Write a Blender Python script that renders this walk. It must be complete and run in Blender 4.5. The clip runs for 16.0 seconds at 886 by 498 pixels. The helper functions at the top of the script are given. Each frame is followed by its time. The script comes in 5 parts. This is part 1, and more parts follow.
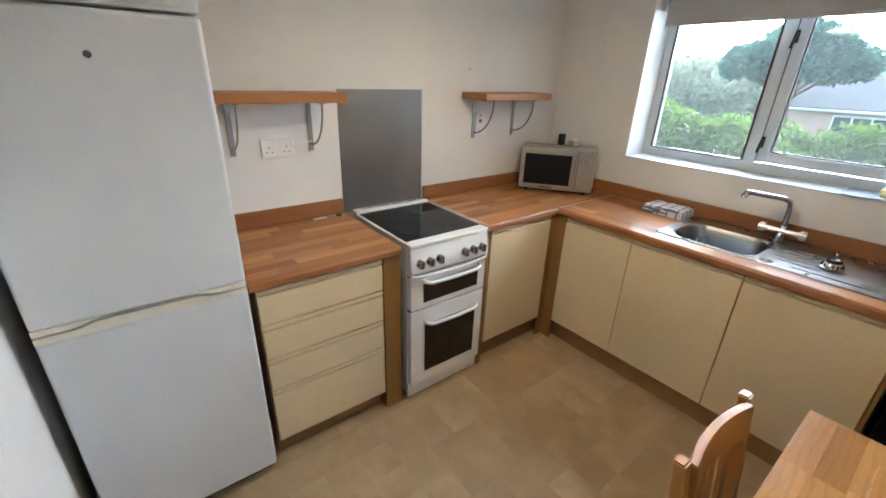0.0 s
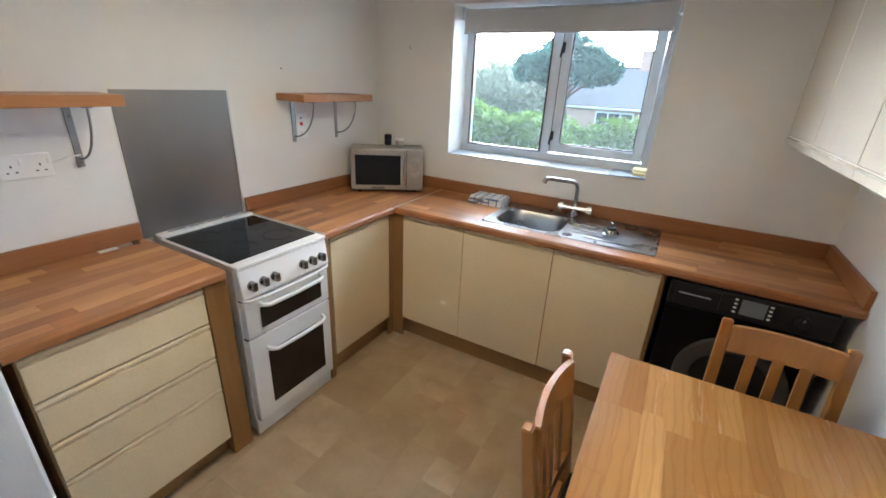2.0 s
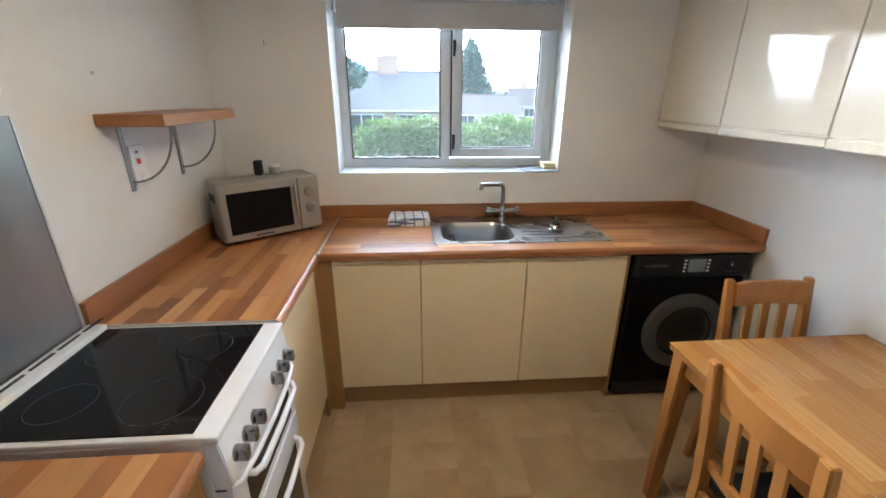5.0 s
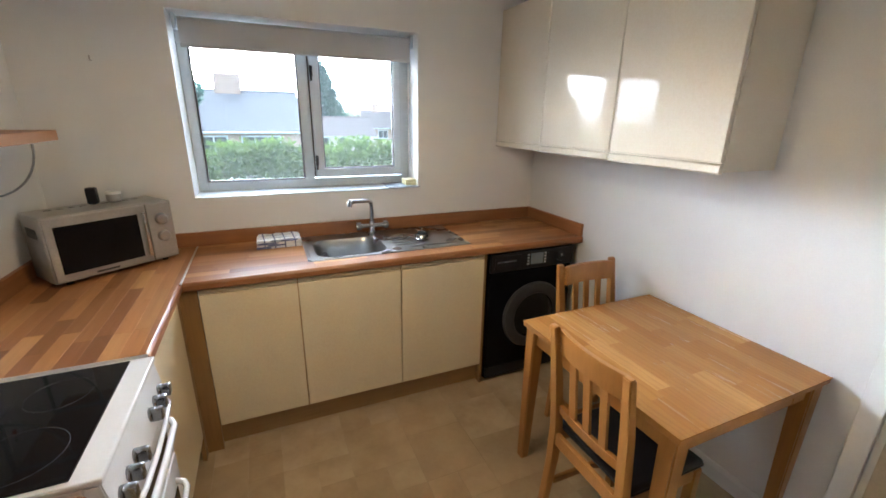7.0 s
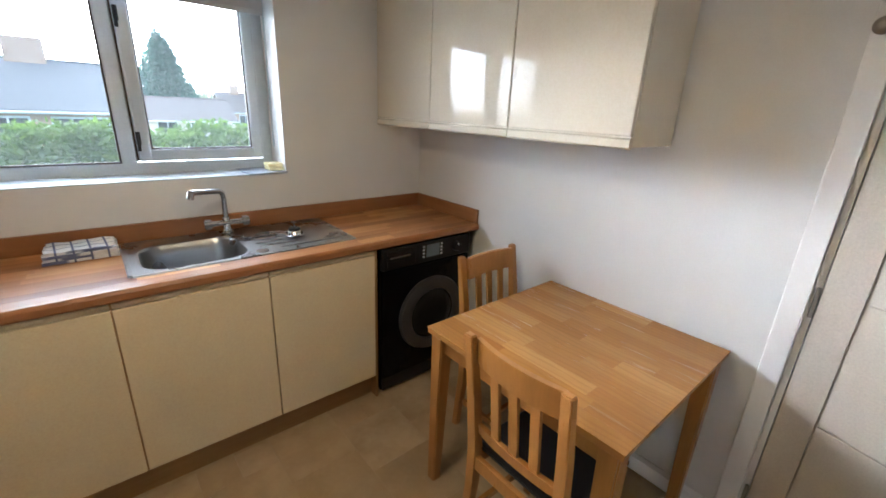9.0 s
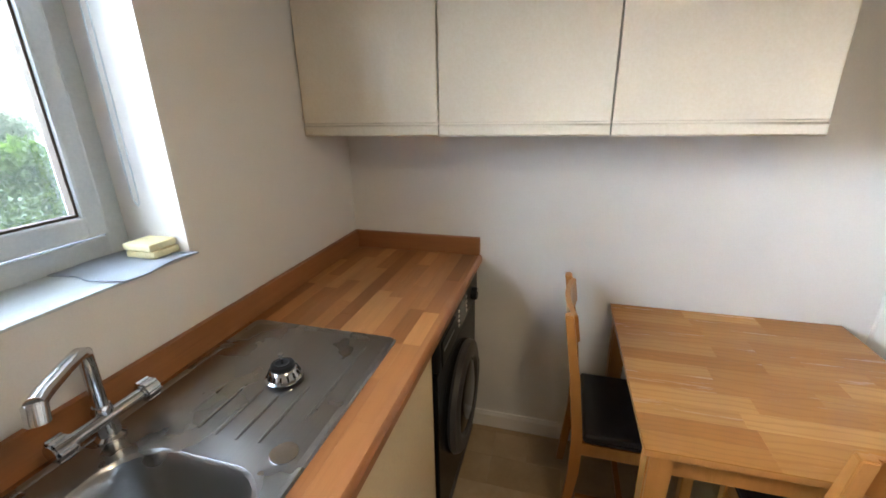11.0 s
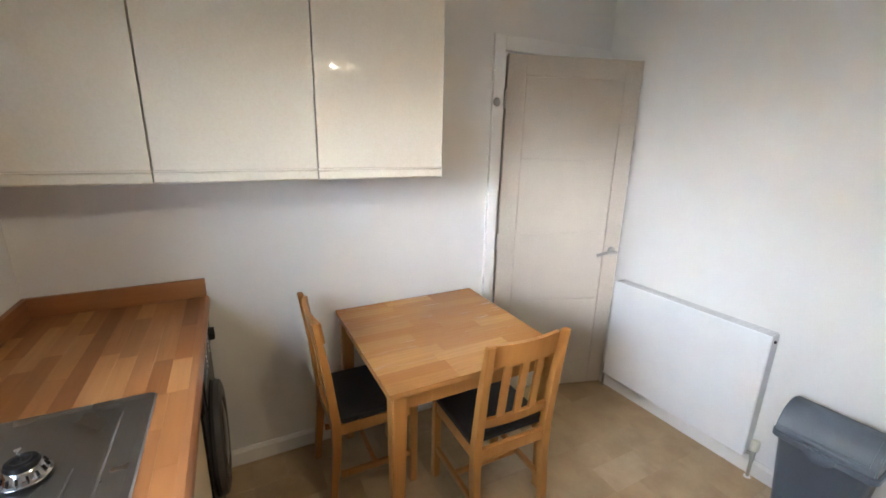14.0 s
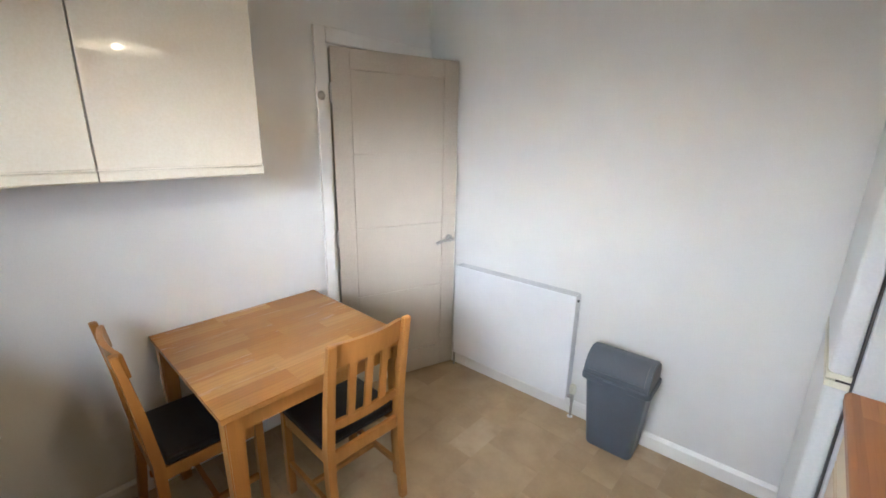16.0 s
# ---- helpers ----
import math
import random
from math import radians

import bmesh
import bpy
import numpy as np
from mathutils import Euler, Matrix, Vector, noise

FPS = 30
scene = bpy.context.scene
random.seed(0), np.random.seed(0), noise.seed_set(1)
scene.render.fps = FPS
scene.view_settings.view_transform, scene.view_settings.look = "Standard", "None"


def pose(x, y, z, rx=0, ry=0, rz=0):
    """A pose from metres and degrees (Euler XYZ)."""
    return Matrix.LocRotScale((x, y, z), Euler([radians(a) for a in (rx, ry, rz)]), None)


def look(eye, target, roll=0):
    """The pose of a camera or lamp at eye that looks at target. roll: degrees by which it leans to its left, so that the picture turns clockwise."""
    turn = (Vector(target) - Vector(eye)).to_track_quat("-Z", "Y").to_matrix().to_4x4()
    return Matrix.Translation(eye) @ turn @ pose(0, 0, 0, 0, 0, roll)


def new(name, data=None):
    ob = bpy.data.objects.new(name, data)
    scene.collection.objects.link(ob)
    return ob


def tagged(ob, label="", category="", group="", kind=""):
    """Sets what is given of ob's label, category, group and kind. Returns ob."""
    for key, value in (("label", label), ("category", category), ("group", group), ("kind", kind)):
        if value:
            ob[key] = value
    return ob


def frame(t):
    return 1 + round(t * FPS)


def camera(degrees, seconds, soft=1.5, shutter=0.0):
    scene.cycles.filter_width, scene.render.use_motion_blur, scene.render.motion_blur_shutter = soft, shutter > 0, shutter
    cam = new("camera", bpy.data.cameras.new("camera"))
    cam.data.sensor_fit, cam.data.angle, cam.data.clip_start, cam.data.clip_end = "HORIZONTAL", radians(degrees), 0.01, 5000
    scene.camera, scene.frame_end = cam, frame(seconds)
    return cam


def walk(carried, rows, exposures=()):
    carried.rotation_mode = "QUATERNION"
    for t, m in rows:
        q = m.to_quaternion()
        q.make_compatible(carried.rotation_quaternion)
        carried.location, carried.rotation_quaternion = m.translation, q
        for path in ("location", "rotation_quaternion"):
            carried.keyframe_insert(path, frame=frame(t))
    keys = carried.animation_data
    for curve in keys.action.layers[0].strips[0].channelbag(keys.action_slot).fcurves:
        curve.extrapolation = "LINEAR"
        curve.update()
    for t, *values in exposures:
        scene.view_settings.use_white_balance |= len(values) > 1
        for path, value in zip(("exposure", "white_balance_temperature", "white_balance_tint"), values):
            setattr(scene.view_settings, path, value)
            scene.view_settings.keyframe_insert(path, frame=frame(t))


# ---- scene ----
cam = camera(94.3, 16.0, soft=1.65)
PATH = [
    (0, (2.056, -2.615, 1.629), (0.606, -1.481, 0.848), 2.0),
    (0.5, (2.039, -2.619, 1.632), (0.685, -1.366, 0.859), 2.5),
    (1, (2.039, -2.593, 1.633), (0.815, -1.208, 0.869), 2.5),
    (1.5, (2.043, -2.571, 1.63), (0.971, -1.061, 0.873), 2.5),
    (2, (2.046, -2.569, 1.632), (1.147, -0.948, 0.882), 2.8),
    (2.5, (2.071, -2.551, 1.642), (1.341, -0.851, 0.881), 2.8),
    (3, (2.051, -2.493, 1.615), (1.509, -0.711, 0.886), 4.8),
    (3.2, (1.99, -2.451, 1.6), (1.522, -0.623, 0.937), 5.4),
    (5.3, (0.97, -2.395, 1.603), (1.217, -0.541, 0.893), -0.2),
    (5.5, (0.952, -2.441, 1.6), (1.28, -0.599, 0.894), -0.2),
    (6, (0.965, -2.505, 1.597), (1.462, -0.686, 0.931), 0.4),
    (6.5, (0.981, -2.533, 1.607), (1.608, -0.741, 0.978), 0.8),
    (7, (0.977, -2.538, 1.608), (1.739, -0.791, 1.002), 1.0),
    (7.5, (0.989, -2.542, 1.606), (1.881, -0.857, 1.004), 1.2),
    (8, (0.996, -2.534, 1.607), (2.01, -0.921, 0.999), 1.4),
    (8.5, (1.031, -2.476, 1.589), (2.159, -0.945, 0.97), 1.8),
    (9, (1.112, -2.238, 1.529), (2.346, -0.8, 0.89), 2.6),
    (9.2, (1.137, -2.107, 1.514), (2.396, -0.678, 0.904), 3.4),
    (11.3, (1.103, -0.774, 1.53), (2.97, -0.521, 0.859), -0.8),
    (11.5, (1.072, -0.713, 1.549), (2.955, -0.643, 0.877), -0.1),
    (12, (0.997, -0.672, 1.594), (2.868, -0.942, 0.94), 1.0),
    (12.5, (0.92, -0.695, 1.606), (2.774, -1.165, 1.023), 1.6),
    (13, (0.865, -0.693, 1.607), (2.69, -1.311, 1.07), 1.5),
    (13.5, (0.836, -0.713, 1.606), (2.615, -1.457, 1.076), 1.4),
    (14, (0.821, -0.73, 1.604), (2.532, -1.621, 1.077), 1.4),
    (14.5, (0.817, -0.743, 1.604), (2.431, -1.8, 1.078), 1.5),
    (15, (0.795, -0.759, 1.603), (2.295, -1.973, 1.079), 1.5),
    (15.5, (0.787, -0.78, 1.605), (2.166, -2.129, 1.079), 1.5),
    (16, (0.765, -0.805, 1.597), (2.063, -2.232, 1.068), 1.1),
]

# ---- exposure, world, sun ----
EXPOSURES = [(0, 3.57, 5300, 8), (3, 3.6, 5000, 8), (5.5, 3.6, 5280, 9), (7.5, 3.5, 5320, 9), (9, 3.4, 5300, 9), (11.5, 3.4, 5460, 9), (13, 3.5, 5380, 9), (16, 3.45, 5280, 9)]
walk(cam, [(t, look(e, g, r)) for t, e, g, r in PATH], EXPOSURES)

world = bpy.data.worlds.new("overcast_sky")
scene.world = world
world.use_nodes = True
wn = world.node_tree
sky = wn.nodes.new("ShaderNodeTexSky")
sky.sky_type, sky.sun_disc = "NISHITA", False
sky.sun_elevation, sky.sun_rotation = radians(10.8), radians(-17.5)
sky.air_density, sky.dust_density = 1.0, 3.6
hsv = wn.nodes.new("ShaderNodeHueSaturation")
hsv.inputs["Saturation"].default_value = 0.26
wn.links.new(sky.outputs[0], hsv.inputs["Color"])
wn.links.new(hsv.outputs[0], wn.nodes["Background"].inputs[0])
wn.nodes["Background"].inputs[1].default_value = 0.15
sun_data = bpy.data.lights.new("sun", "SUN")
sun_data.energy, sun_data.angle, sun_data.color = 1.4, radians(92), (0.97, 0.99, 1.0)
sun = new("sun", sun_data)
sun.matrix_world = look((-3.0, 9.5, 1.9), (0, 0, 0))

# ---- materials ----
def nodes_of(name):
    m = bpy.data.materials.new(name)
    m.use_nodes = True
    t = m.node_tree
    return m, t, t.nodes["Principled BSDF"]


def ramp(t, fac, stops):
    r = t.nodes.new("ShaderNodeValToRGB")
    while len(r.color_ramp.elements) < len(stops):
        r.color_ramp.elements.new(0.5)
    for e, (p, c) in zip(r.color_ramp.elements, stops):
        e.position, e.color = p, (*c, 1)
    t.links.new(fac, r.inputs[0])
    return r.outputs[0]


def noise_tex(t, scale, detail=4, rough=0.55, stretch=None, vec="Object", shift=None):
    tc = t.nodes.new("ShaderNodeTexCoord")
    out = tc.outputs[vec]
    if shift is not None:
        add = t.nodes.new("ShaderNodeVectorMath")
        add.operation = "ADD"
        t.links.new(out, add.inputs[0])
        t.links.new(shift, add.inputs[1])
        out = add.outputs[0]
    if stretch:
        mp = t.nodes.new("ShaderNodeMapping")
        mp.inputs["Scale"].default_value = stretch
        t.links.new(out, mp.inputs[0])
        out = mp.outputs[0]
    n = t.nodes.new("ShaderNodeTexNoise")
    n.inputs["Scale"].default_value, n.inputs["Detail"].default_value, n.inputs["Roughness"].default_value = scale, detail, rough
    t.links.new(out, n.inputs["Vector"])
    return n.outputs["Fac"]


def mixc(t, fac, a, b, mode="MIX"):
    m = t.nodes.new("ShaderNodeMix")
    m.data_type, m.blend_type = "RGBA", mode
    for k, v in ((0, fac), (6, a), (7, b)):
        if isinstance(v, bpy.types.NodeSocket):
            t.links.new(v, m.inputs[k])
        else:
            m.inputs[k].default_value = v if k == 0 else (*v, 1)
    return m.outputs[2]


def bump(t, bsdf, height, strength, dist=0.002):
    b = t.nodes.new("ShaderNodeBump")
    b.inputs["Strength"].default_value, b.inputs["Distance"].default_value = strength, dist
    t.links.new(height, b.inputs["Height"])
    t.links.new(b.outputs[0], bsdf.inputs["Normal"])


def surf(name, col, rough=0.5, metal=0.0, var=0.08, scale=6, fine=150, bmp=0.08, coat=0.0, spec=0.5, rvar=0.08):
    """A painted, moulded or metal surface: broad stains, fine grain and uneven gloss."""
    m, t, b = nodes_of(name)
    big = noise_tex(t, scale, 5)
    small = noise_tex(t, fine, 2)
    lo = tuple(c * (1 - var) for c in col)
    hi = tuple(min(1, c * (1 + var)) for c in col)
    c1 = ramp(t, big, [(0.3, lo), (0.7, hi)])
    c2 = mixc(t, 0.06, c1, ramp(t, small, [(0.3, (0, 0, 0)), (0.7, (1, 1, 1))]), "OVERLAY")
    t.links.new(c2, b.inputs["Base Color"])
    t.links.new(ramp(t, big, [(0.3, (rough - rvar * rough,) * 3), (0.7, (min(1, rough * (1 + rvar)),) * 3)]), b.inputs["Roughness"])
    b.inputs["Metallic"].default_value = metal
    b.inputs["Specular IOR Level"].default_value = spec
    if coat:
        b.inputs["Coat Weight"].default_value, b.inputs["Coat Roughness"].default_value = coat, 0.03
    if bmp:
        bump(t, b, small, bmp)
    return m


def wood(name, tones, rough=0.4, axis="x", grain=0.5, spec=0.4, coat=0.0, pores=0.22, figure=0.0):
    """Timber: a tone for each piece by chance, long grain, pores and fine relief."""
    m, t, b = nodes_of(name)
    info = t.nodes.new("ShaderNodeObjectInfo")
    sh = t.nodes.new("ShaderNodeVectorMath")
    sh.operation = "SCALE"
    sh.inputs[0].default_value = (37, 19, 11)
    t.links.new(info.outputs["Random"], sh.inputs["Scale"])
    st = {"x": (1, 14, 14), "y": (14, 1, 14), "z": (14, 14, 1)}[axis]
    st2 = {"x": (1, 40, 40), "y": (40, 1, 40), "z": (40, 40, 1)}[axis]
    g = noise_tex(t, 2.2, 6, 0.65, st, shift=sh.outputs[0])
    p = noise_tex(t, 5.0, 3, 0.6, st2, shift=sh.outputs[0])
    base = ramp(t, info.outputs["Random"], [(i / (len(tones) - 1), c) for i, c in enumerate(tones)])
    dark = mixc(t, ramp(t, g, [(0.35, (grain,) * 3), (0.65, (0, 0, 0))]), base, tuple(c * 0.6 for c in tones[0]))
    if figure:
        mp = t.nodes.new("ShaderNodeMapping")
        mp.inputs["Scale"].default_value = {"x": (0.3, 1, 1), "y": (1, 0.3, 1), "z": (1, 1, 0.3)}[axis]
        tc = t.nodes.new("ShaderNodeTexCoord")
        off = t.nodes.new("ShaderNodeVectorMath")
        off.operation = "ADD"
        t.links.new(tc.outputs["Object"], off.inputs[0])
        t.links.new(sh.outputs[0], off.inputs[1])
        t.links.new(off.outputs[0], mp.inputs[0])
        wv = t.nodes.new("ShaderNodeTexWave")
        wv.bands_direction = "Y"
        for k, v in (("Scale", 13.0), ("Distortion", 9.0), ("Detail", 3.0), ("Detail Scale", 0.9)):
            wv.inputs[k].default_value = v
        t.links.new(mp.outputs[0], wv.inputs["Vector"])
        dark = mixc(t, ramp(t, wv.outputs["Fac"], [(0.0, (figure,) * 3), (0.35, (0, 0, 0))]), dark, tuple(c * 0.62 for c in tones[0]))
    t.links.new(mixc(t, ramp(t, p, [(0.28, (pores,) * 3), (0.42, (0, 0, 0))]), dark, tuple(c * 0.5 for c in tones[0])), b.inputs["Base Color"])
    t.links.new(ramp(t, g, [(0.3, (rough * 1.15,) * 3), (0.7, (rough * 0.9,) * 3)]), b.inputs["Roughness"])
    b.inputs["Specular IOR Level"].default_value = spec
    b.inputs["Coat Weight"].default_value = coat
    bump(t, b, p, 0.05, 0.0004)
    return m


def brushed(name, col, rough, axis):
    m, t, b = nodes_of(name)
    st = {"x": (1, 90, 90), "y": (90, 1, 90), "z": (90, 90, 1)}[axis]
    g = noise_tex(t, 4, 4, 0.6, st)
    w = noise_tex(t, 5, 3)
    t.links.new(ramp(t, g, [(0.3, tuple(c * 0.94 for c in col)), (0.7, col)]), b.inputs["Base Color"])
    t.links.new(ramp(t, w, [(0.3, (rough * 0.85,) * 3), (0.7, (rough * 1.2,) * 3)]), b.inputs["Roughness"])
    b.inputs["Metallic"].default_value = 1
    bump(t, b, g, 0.03, 0.0002)
    return m


def emit(name, col, strength):
    m, t, b = nodes_of(name)
    b.inputs["Base Color"].default_value = (*col, 1)
    b.inputs["Emission Color"].default_value = (*col, 1)
    b.inputs["Emission Strength"].default_value = strength
    return m


def leafy(name, a, c, rough=0.6):
    m, t, b = nodes_of(name)
    g = t.nodes.new("ShaderNodeNewGeometry")
    t.links.new(ramp(t, g.outputs["Random Per Island"], [(0, a), (1, c)]), b.inputs["Base Color"])
    b.inputs["Roughness"].default_value = rough
    tr = t.nodes.new("ShaderNodeBsdfTranslucent")
    t.links.new(b.inputs["Base Color"].links[0].from_socket, tr.inputs["Color"])
    mx = t.nodes.new("ShaderNodeMixShader")
    mx.inputs[0].default_value = 0.5
    t.links.new(b.outputs[0], mx.inputs[1])
    t.links.new(tr.outputs[0], mx.inputs[2])
    t.links.new(mx.outputs[0], t.nodes["Material Output"].inputs[0])
    return m


def glassy(name):
    m, t, b = nodes_of(name)
    b.inputs["Transmission Weight"].default_value = 1
    b.inputs["Roughness"].default_value = 0.0
    b.inputs["IOR"].default_value = 1.45
    b.inputs["Base Color"].default_value = (0.97, 1.0, 0.99, 1)
    # a thin pale veil mixed into the pane, imitating haze and glare outside
    tr = t.nodes.new("ShaderNodeBsdfTranslucent")
    tr.inputs["Color"].default_value = (0.85, 0.93, 0.95, 1)
    mx = t.nodes.new("ShaderNodeMixShader")
    t.links.new(ramp(t, noise_tex(t, 3.0, 4), [(0.3, (0.008,) * 3), (0.7, (0.013,) * 3)]), mx.inputs[0])
    t.links.new(b.outputs[0], mx.inputs[1])
    t.links.new(tr.outputs[0], mx.inputs[2])
    t.links.new(mx.outputs[0], t.nodes["Material Output"].inputs[0])
    return m


WALL = surf("wall_paint", (0.745, 0.737, 0.72), 0.75, var=0.025, scale=2.0, fine=220, bmp=0.15, spec=0.25)
# unseen ceiling: dark warm tone chosen to cut bounce and warm the upper walls
CEIL = surf("ceiling_bounce_tone", (0.50, 0.455, 0.38), 0.85, var=0.02, bmp=0.1, spec=0.2)
GLOSSWHITE = surf("white_gloss_paint", (0.80, 0.79, 0.77), 0.3, var=0.03, bmp=0.03)
# white plastic, with its cool shade put into a blue-grey base colour
UPVC = surf("shade_toned_upvc", (0.55, 0.60, 0.635), 0.3, var=0.02, bmp=0.02)
DOORPAINT = surf("cream_door_paint", (0.47, 0.42, 0.35), 0.42, var=0.03, bmp=0.05)
CREAM = surf("cream_satin", (0.66, 0.545, 0.345), 0.36, var=0.03, scale=3, bmp=0.02)
GLOSSCREAM = surf("cream_high_gloss", (0.69, 0.63, 0.52), 0.03, var=0.015, scale=2, bmp=0.0, spec=0.2, rvar=0.3)
CARCASS = surf("cream_carcass", (0.70, 0.64, 0.52), 0.45, var=0.03)
# dark window seals, and also painted shade inside narrow gaps
SEAM = surf("dark_seal_and_gap_shade", (0.05, 0.035, 0.02), 0.7)
ENAMEL = surf("white_enamel", (0.74, 0.75, 0.77), 0.22, var=0.025, scale=3, bmp=0.015)
FRIDGE = surf("white_fridge_steel", (0.64, 0.66, 0.685), 0.32, var=0.03, scale=2.5, bmp=0.05)
YELLOWED = surf("yellowed_plastic", (0.68, 0.67, 0.57), 0.4, var=0.1, scale=12)
BLACKGLASS = surf("black_glass", (0.008, 0.008, 0.009), 0.05, var=0.1, bmp=0.0, rvar=0.4, spec=0.14)
OVENGLASS = surf("oven_glass", (0.022, 0.017, 0.013), 0.1, var=0.2, bmp=0.0, spec=0.3)
RING = surf("hob_ring_print", (0.05, 0.05, 0.055), 0.15)
KNOB = surf("dark_chrome", (0.27, 0.27, 0.28), 0.18, metal=0.9, var=0.1)
GAPBROWN = surf("brown_gap", (0.36, 0.20, 0.08), 0.6)
BLACKPLASTIC = surf("black_plastic", (0.012, 0.012, 0.013), 0.35, var=0.15, spec=0.25)
BLACKBODY = surf("black_appliance", (0.005, 0.005, 0.006), 0.25, var=0.15, spec=0.12)
DARKGREY = surf("dark_grey_plastic", (0.06, 0.058, 0.06), 0.4, var=0.1, spec=0.3)
SMOKED = surf("smoked_door_glass", (0.018, 0.017, 0.016), 0.1, var=0.15, bmp=0.0, spec=0.3)
CHROME = surf("chrome", (0.62, 0.63, 0.65), 0.12, metal=1, var=0.04, bmp=0.0)
SATIN = surf("satin_nickel", (0.40, 0.385, 0.365), 0.32, metal=1, var=0.06)
GREYMETAL = surf("grey_bracket_metal", (0.30, 0.31, 0.33), 0.38, metal=0.8, var=0.1)
ALU = surf("aluminium_strip", (0.62, 0.63, 0.64), 0.35, metal=1, var=0.1)
STEEL_Y = brushed("brushed_splashback", (0.32, 0.31, 0.30), 0.36, "z")
STEEL_X = brushed("brushed_sink_steel", (0.38, 0.385, 0.39), 0.28, "x")
SILVER = surf("silver_microwave", (0.34, 0.318, 0.29), 0.33, metal=0.4, var=0.05)
GREYBIN = surf("grey_bin_plastic", (0.088, 0.105, 0.132), 0.4, var=0.06, bmp=0.12)
LEATHER = surf("black_leatherette", (0.010, 0.009, 0.009), 0.36, var=0.2, fine=420, bmp=0.35, spec=0.3)
RAD = surf("white_radiator_enamel", (0.80, 0.81, 0.83), 0.3, var=0.02, bmp=0.02)
RADGREY = surf("grey_radiator_grille", (0.52, 0.52, 0.53), 0.45, var=0.1)
BLIND = surf("grey_blind_fabric", (0.50, 0.51, 0.53), 0.85, var=0.04, fine=500, bmp=0.3)
CLOTHGREY = surf("blue_grey_cloth", (0.33, 0.37, 0.44), 0.95, var=0.08, fine=450, bmp=0.6)
SPONGE = surf("yellow_sponge", (0.84, 0.77, 0.46), 0.95, var=0.1, scale=40, fine=240, bmp=0.8)
SOCKETWHITE = surf("socket_plastic", (0.80, 0.80, 0.80), 0.3, var=0.02)
REDPLASTIC = surf("red_switch", (0.55, 0.03, 0.03), 0.35)
LCD = surf("grey_display", (0.20, 0.23, 0.25), 0.2, var=0.1, bmp=0.0)
CARD = surf("white_card", (0.75, 0.73, 0.68), 0.8)
STAVE = wood("oiled_stave", [(0.21, 0.078, 0.022), (0.44, 0.195, 0.062), (0.28, 0.108, 0.032), (0.57, 0.30, 0.108), (0.39, 0.164, 0.049)], 0.33, "x", 0.2)
EDGE_X = wood("worktop_edge_x", [(0.30, 0.125, 0.042), (0.34, 0.145, 0.05)], 0.36, "x", 0.35)
EDGE_Y = wood("worktop_edge_y", [(0.30, 0.125, 0.042), (0.34, 0.145, 0.05)], 0.36, "y", 0.35)
SHELFWOOD = wood("shelf_wood", [(0.36, 0.16, 0.05), (0.40, 0.18, 0.06)], 0.4, "y", 0.3)
PANEL = wood("brown_panel", [(0.27, 0.142, 0.043), (0.30, 0.16, 0.05)], 0.45, "z", 0.35)
PLINTH = wood("brown_plinth", [(0.30, 0.17, 0.062), (0.33, 0.188, 0.07)], 0.5, "x", 0.25)
OAK = wood("lacquered_oak", [(0.31, 0.136, 0.028), (0.41, 0.198, 0.047), (0.35, 0.160, 0.035), (0.50, 0.268, 0.078), (0.38, 0.180, 0.041)], 0.25, "x", 0.16, pores=0.05, figure=0.24)
OAKLEG = wood("lacquered_oak_leg", [(0.36, 0.155, 0.033), (0.41, 0.183, 0.042)], 0.3, "z", 0.35)
GLASS = glassy("window_glass")
BULB = emit("warm_bulb", (1.0, 0.72, 0.42), 28)
SHADEGLASS = emit("opal_shade", (1.0, 0.78, 0.48), 1.6)

# towel: pale cloth with a blue check
TOWEL, tt, tb = nodes_of("checked_towel")
tcn = tt.nodes.new("ShaderNodeTexCoord")
lines = []
for rot in ("X", "Y"):
    wv = tt.nodes.new("ShaderNodeTexWave")
    wv.bands_direction = rot
    wv.inputs["Scale"].default_value, wv.inputs["Distortion"].default_value = 6.0, 0.25
    tt.links.new(tcn.outputs["Object"], wv.inputs["Vector"])
    lines.append(ramp(tt, wv.outputs["Fac"], [(0.93, (0, 0, 0)), (0.98, (1, 1, 1))]))
c0 = mixc(tt, lines[0], (0.76, 0.77, 0.81), (0.12, 0.14, 0.27))
tt.links.new(mixc(tt, lines[1], c0, (0.15, 0.17, 0.30)), tb.inputs["Base Color"])
tb.inputs["Roughness"].default_value = 0.95
bump(tt, tb, noise_tex(tt, 300, 2), 0.6)

# floor vinyl: mottled sandstone print, a tone for each tile
VINYL, vt, vb = nodes_of("sandstone_vinyl")
vi = vt.nodes.new("ShaderNodeObjectInfo")
vs = vt.nodes.new("ShaderNodeVectorMath")
vs.operation = "SCALE"
vs.inputs[0].default_value = (23, 31, 7)
vt.links.new(vi.outputs["Random"], vs.inputs["Scale"])
vbase = ramp(vt, vi.outputs["Random"], [(0, (0.40, 0.29, 0.165)), (0.35, (0.46, 0.34, 0.20)), (0.7, (0.42, 0.31, 0.178)), (1, (0.52, 0.40, 0.255))])
vbig = noise_tex(vt, 4.5, 5, 0.6, shift=vs.outputs[0])
vsm = noise_tex(vt, 45, 4, 0.6)
v1 = mixc(vt, ramp(vt, vbig, [(0.34, (0.85,) * 3), (0.66, (0, 0, 0))]), vbase, (0.315, 0.222, 0.122))
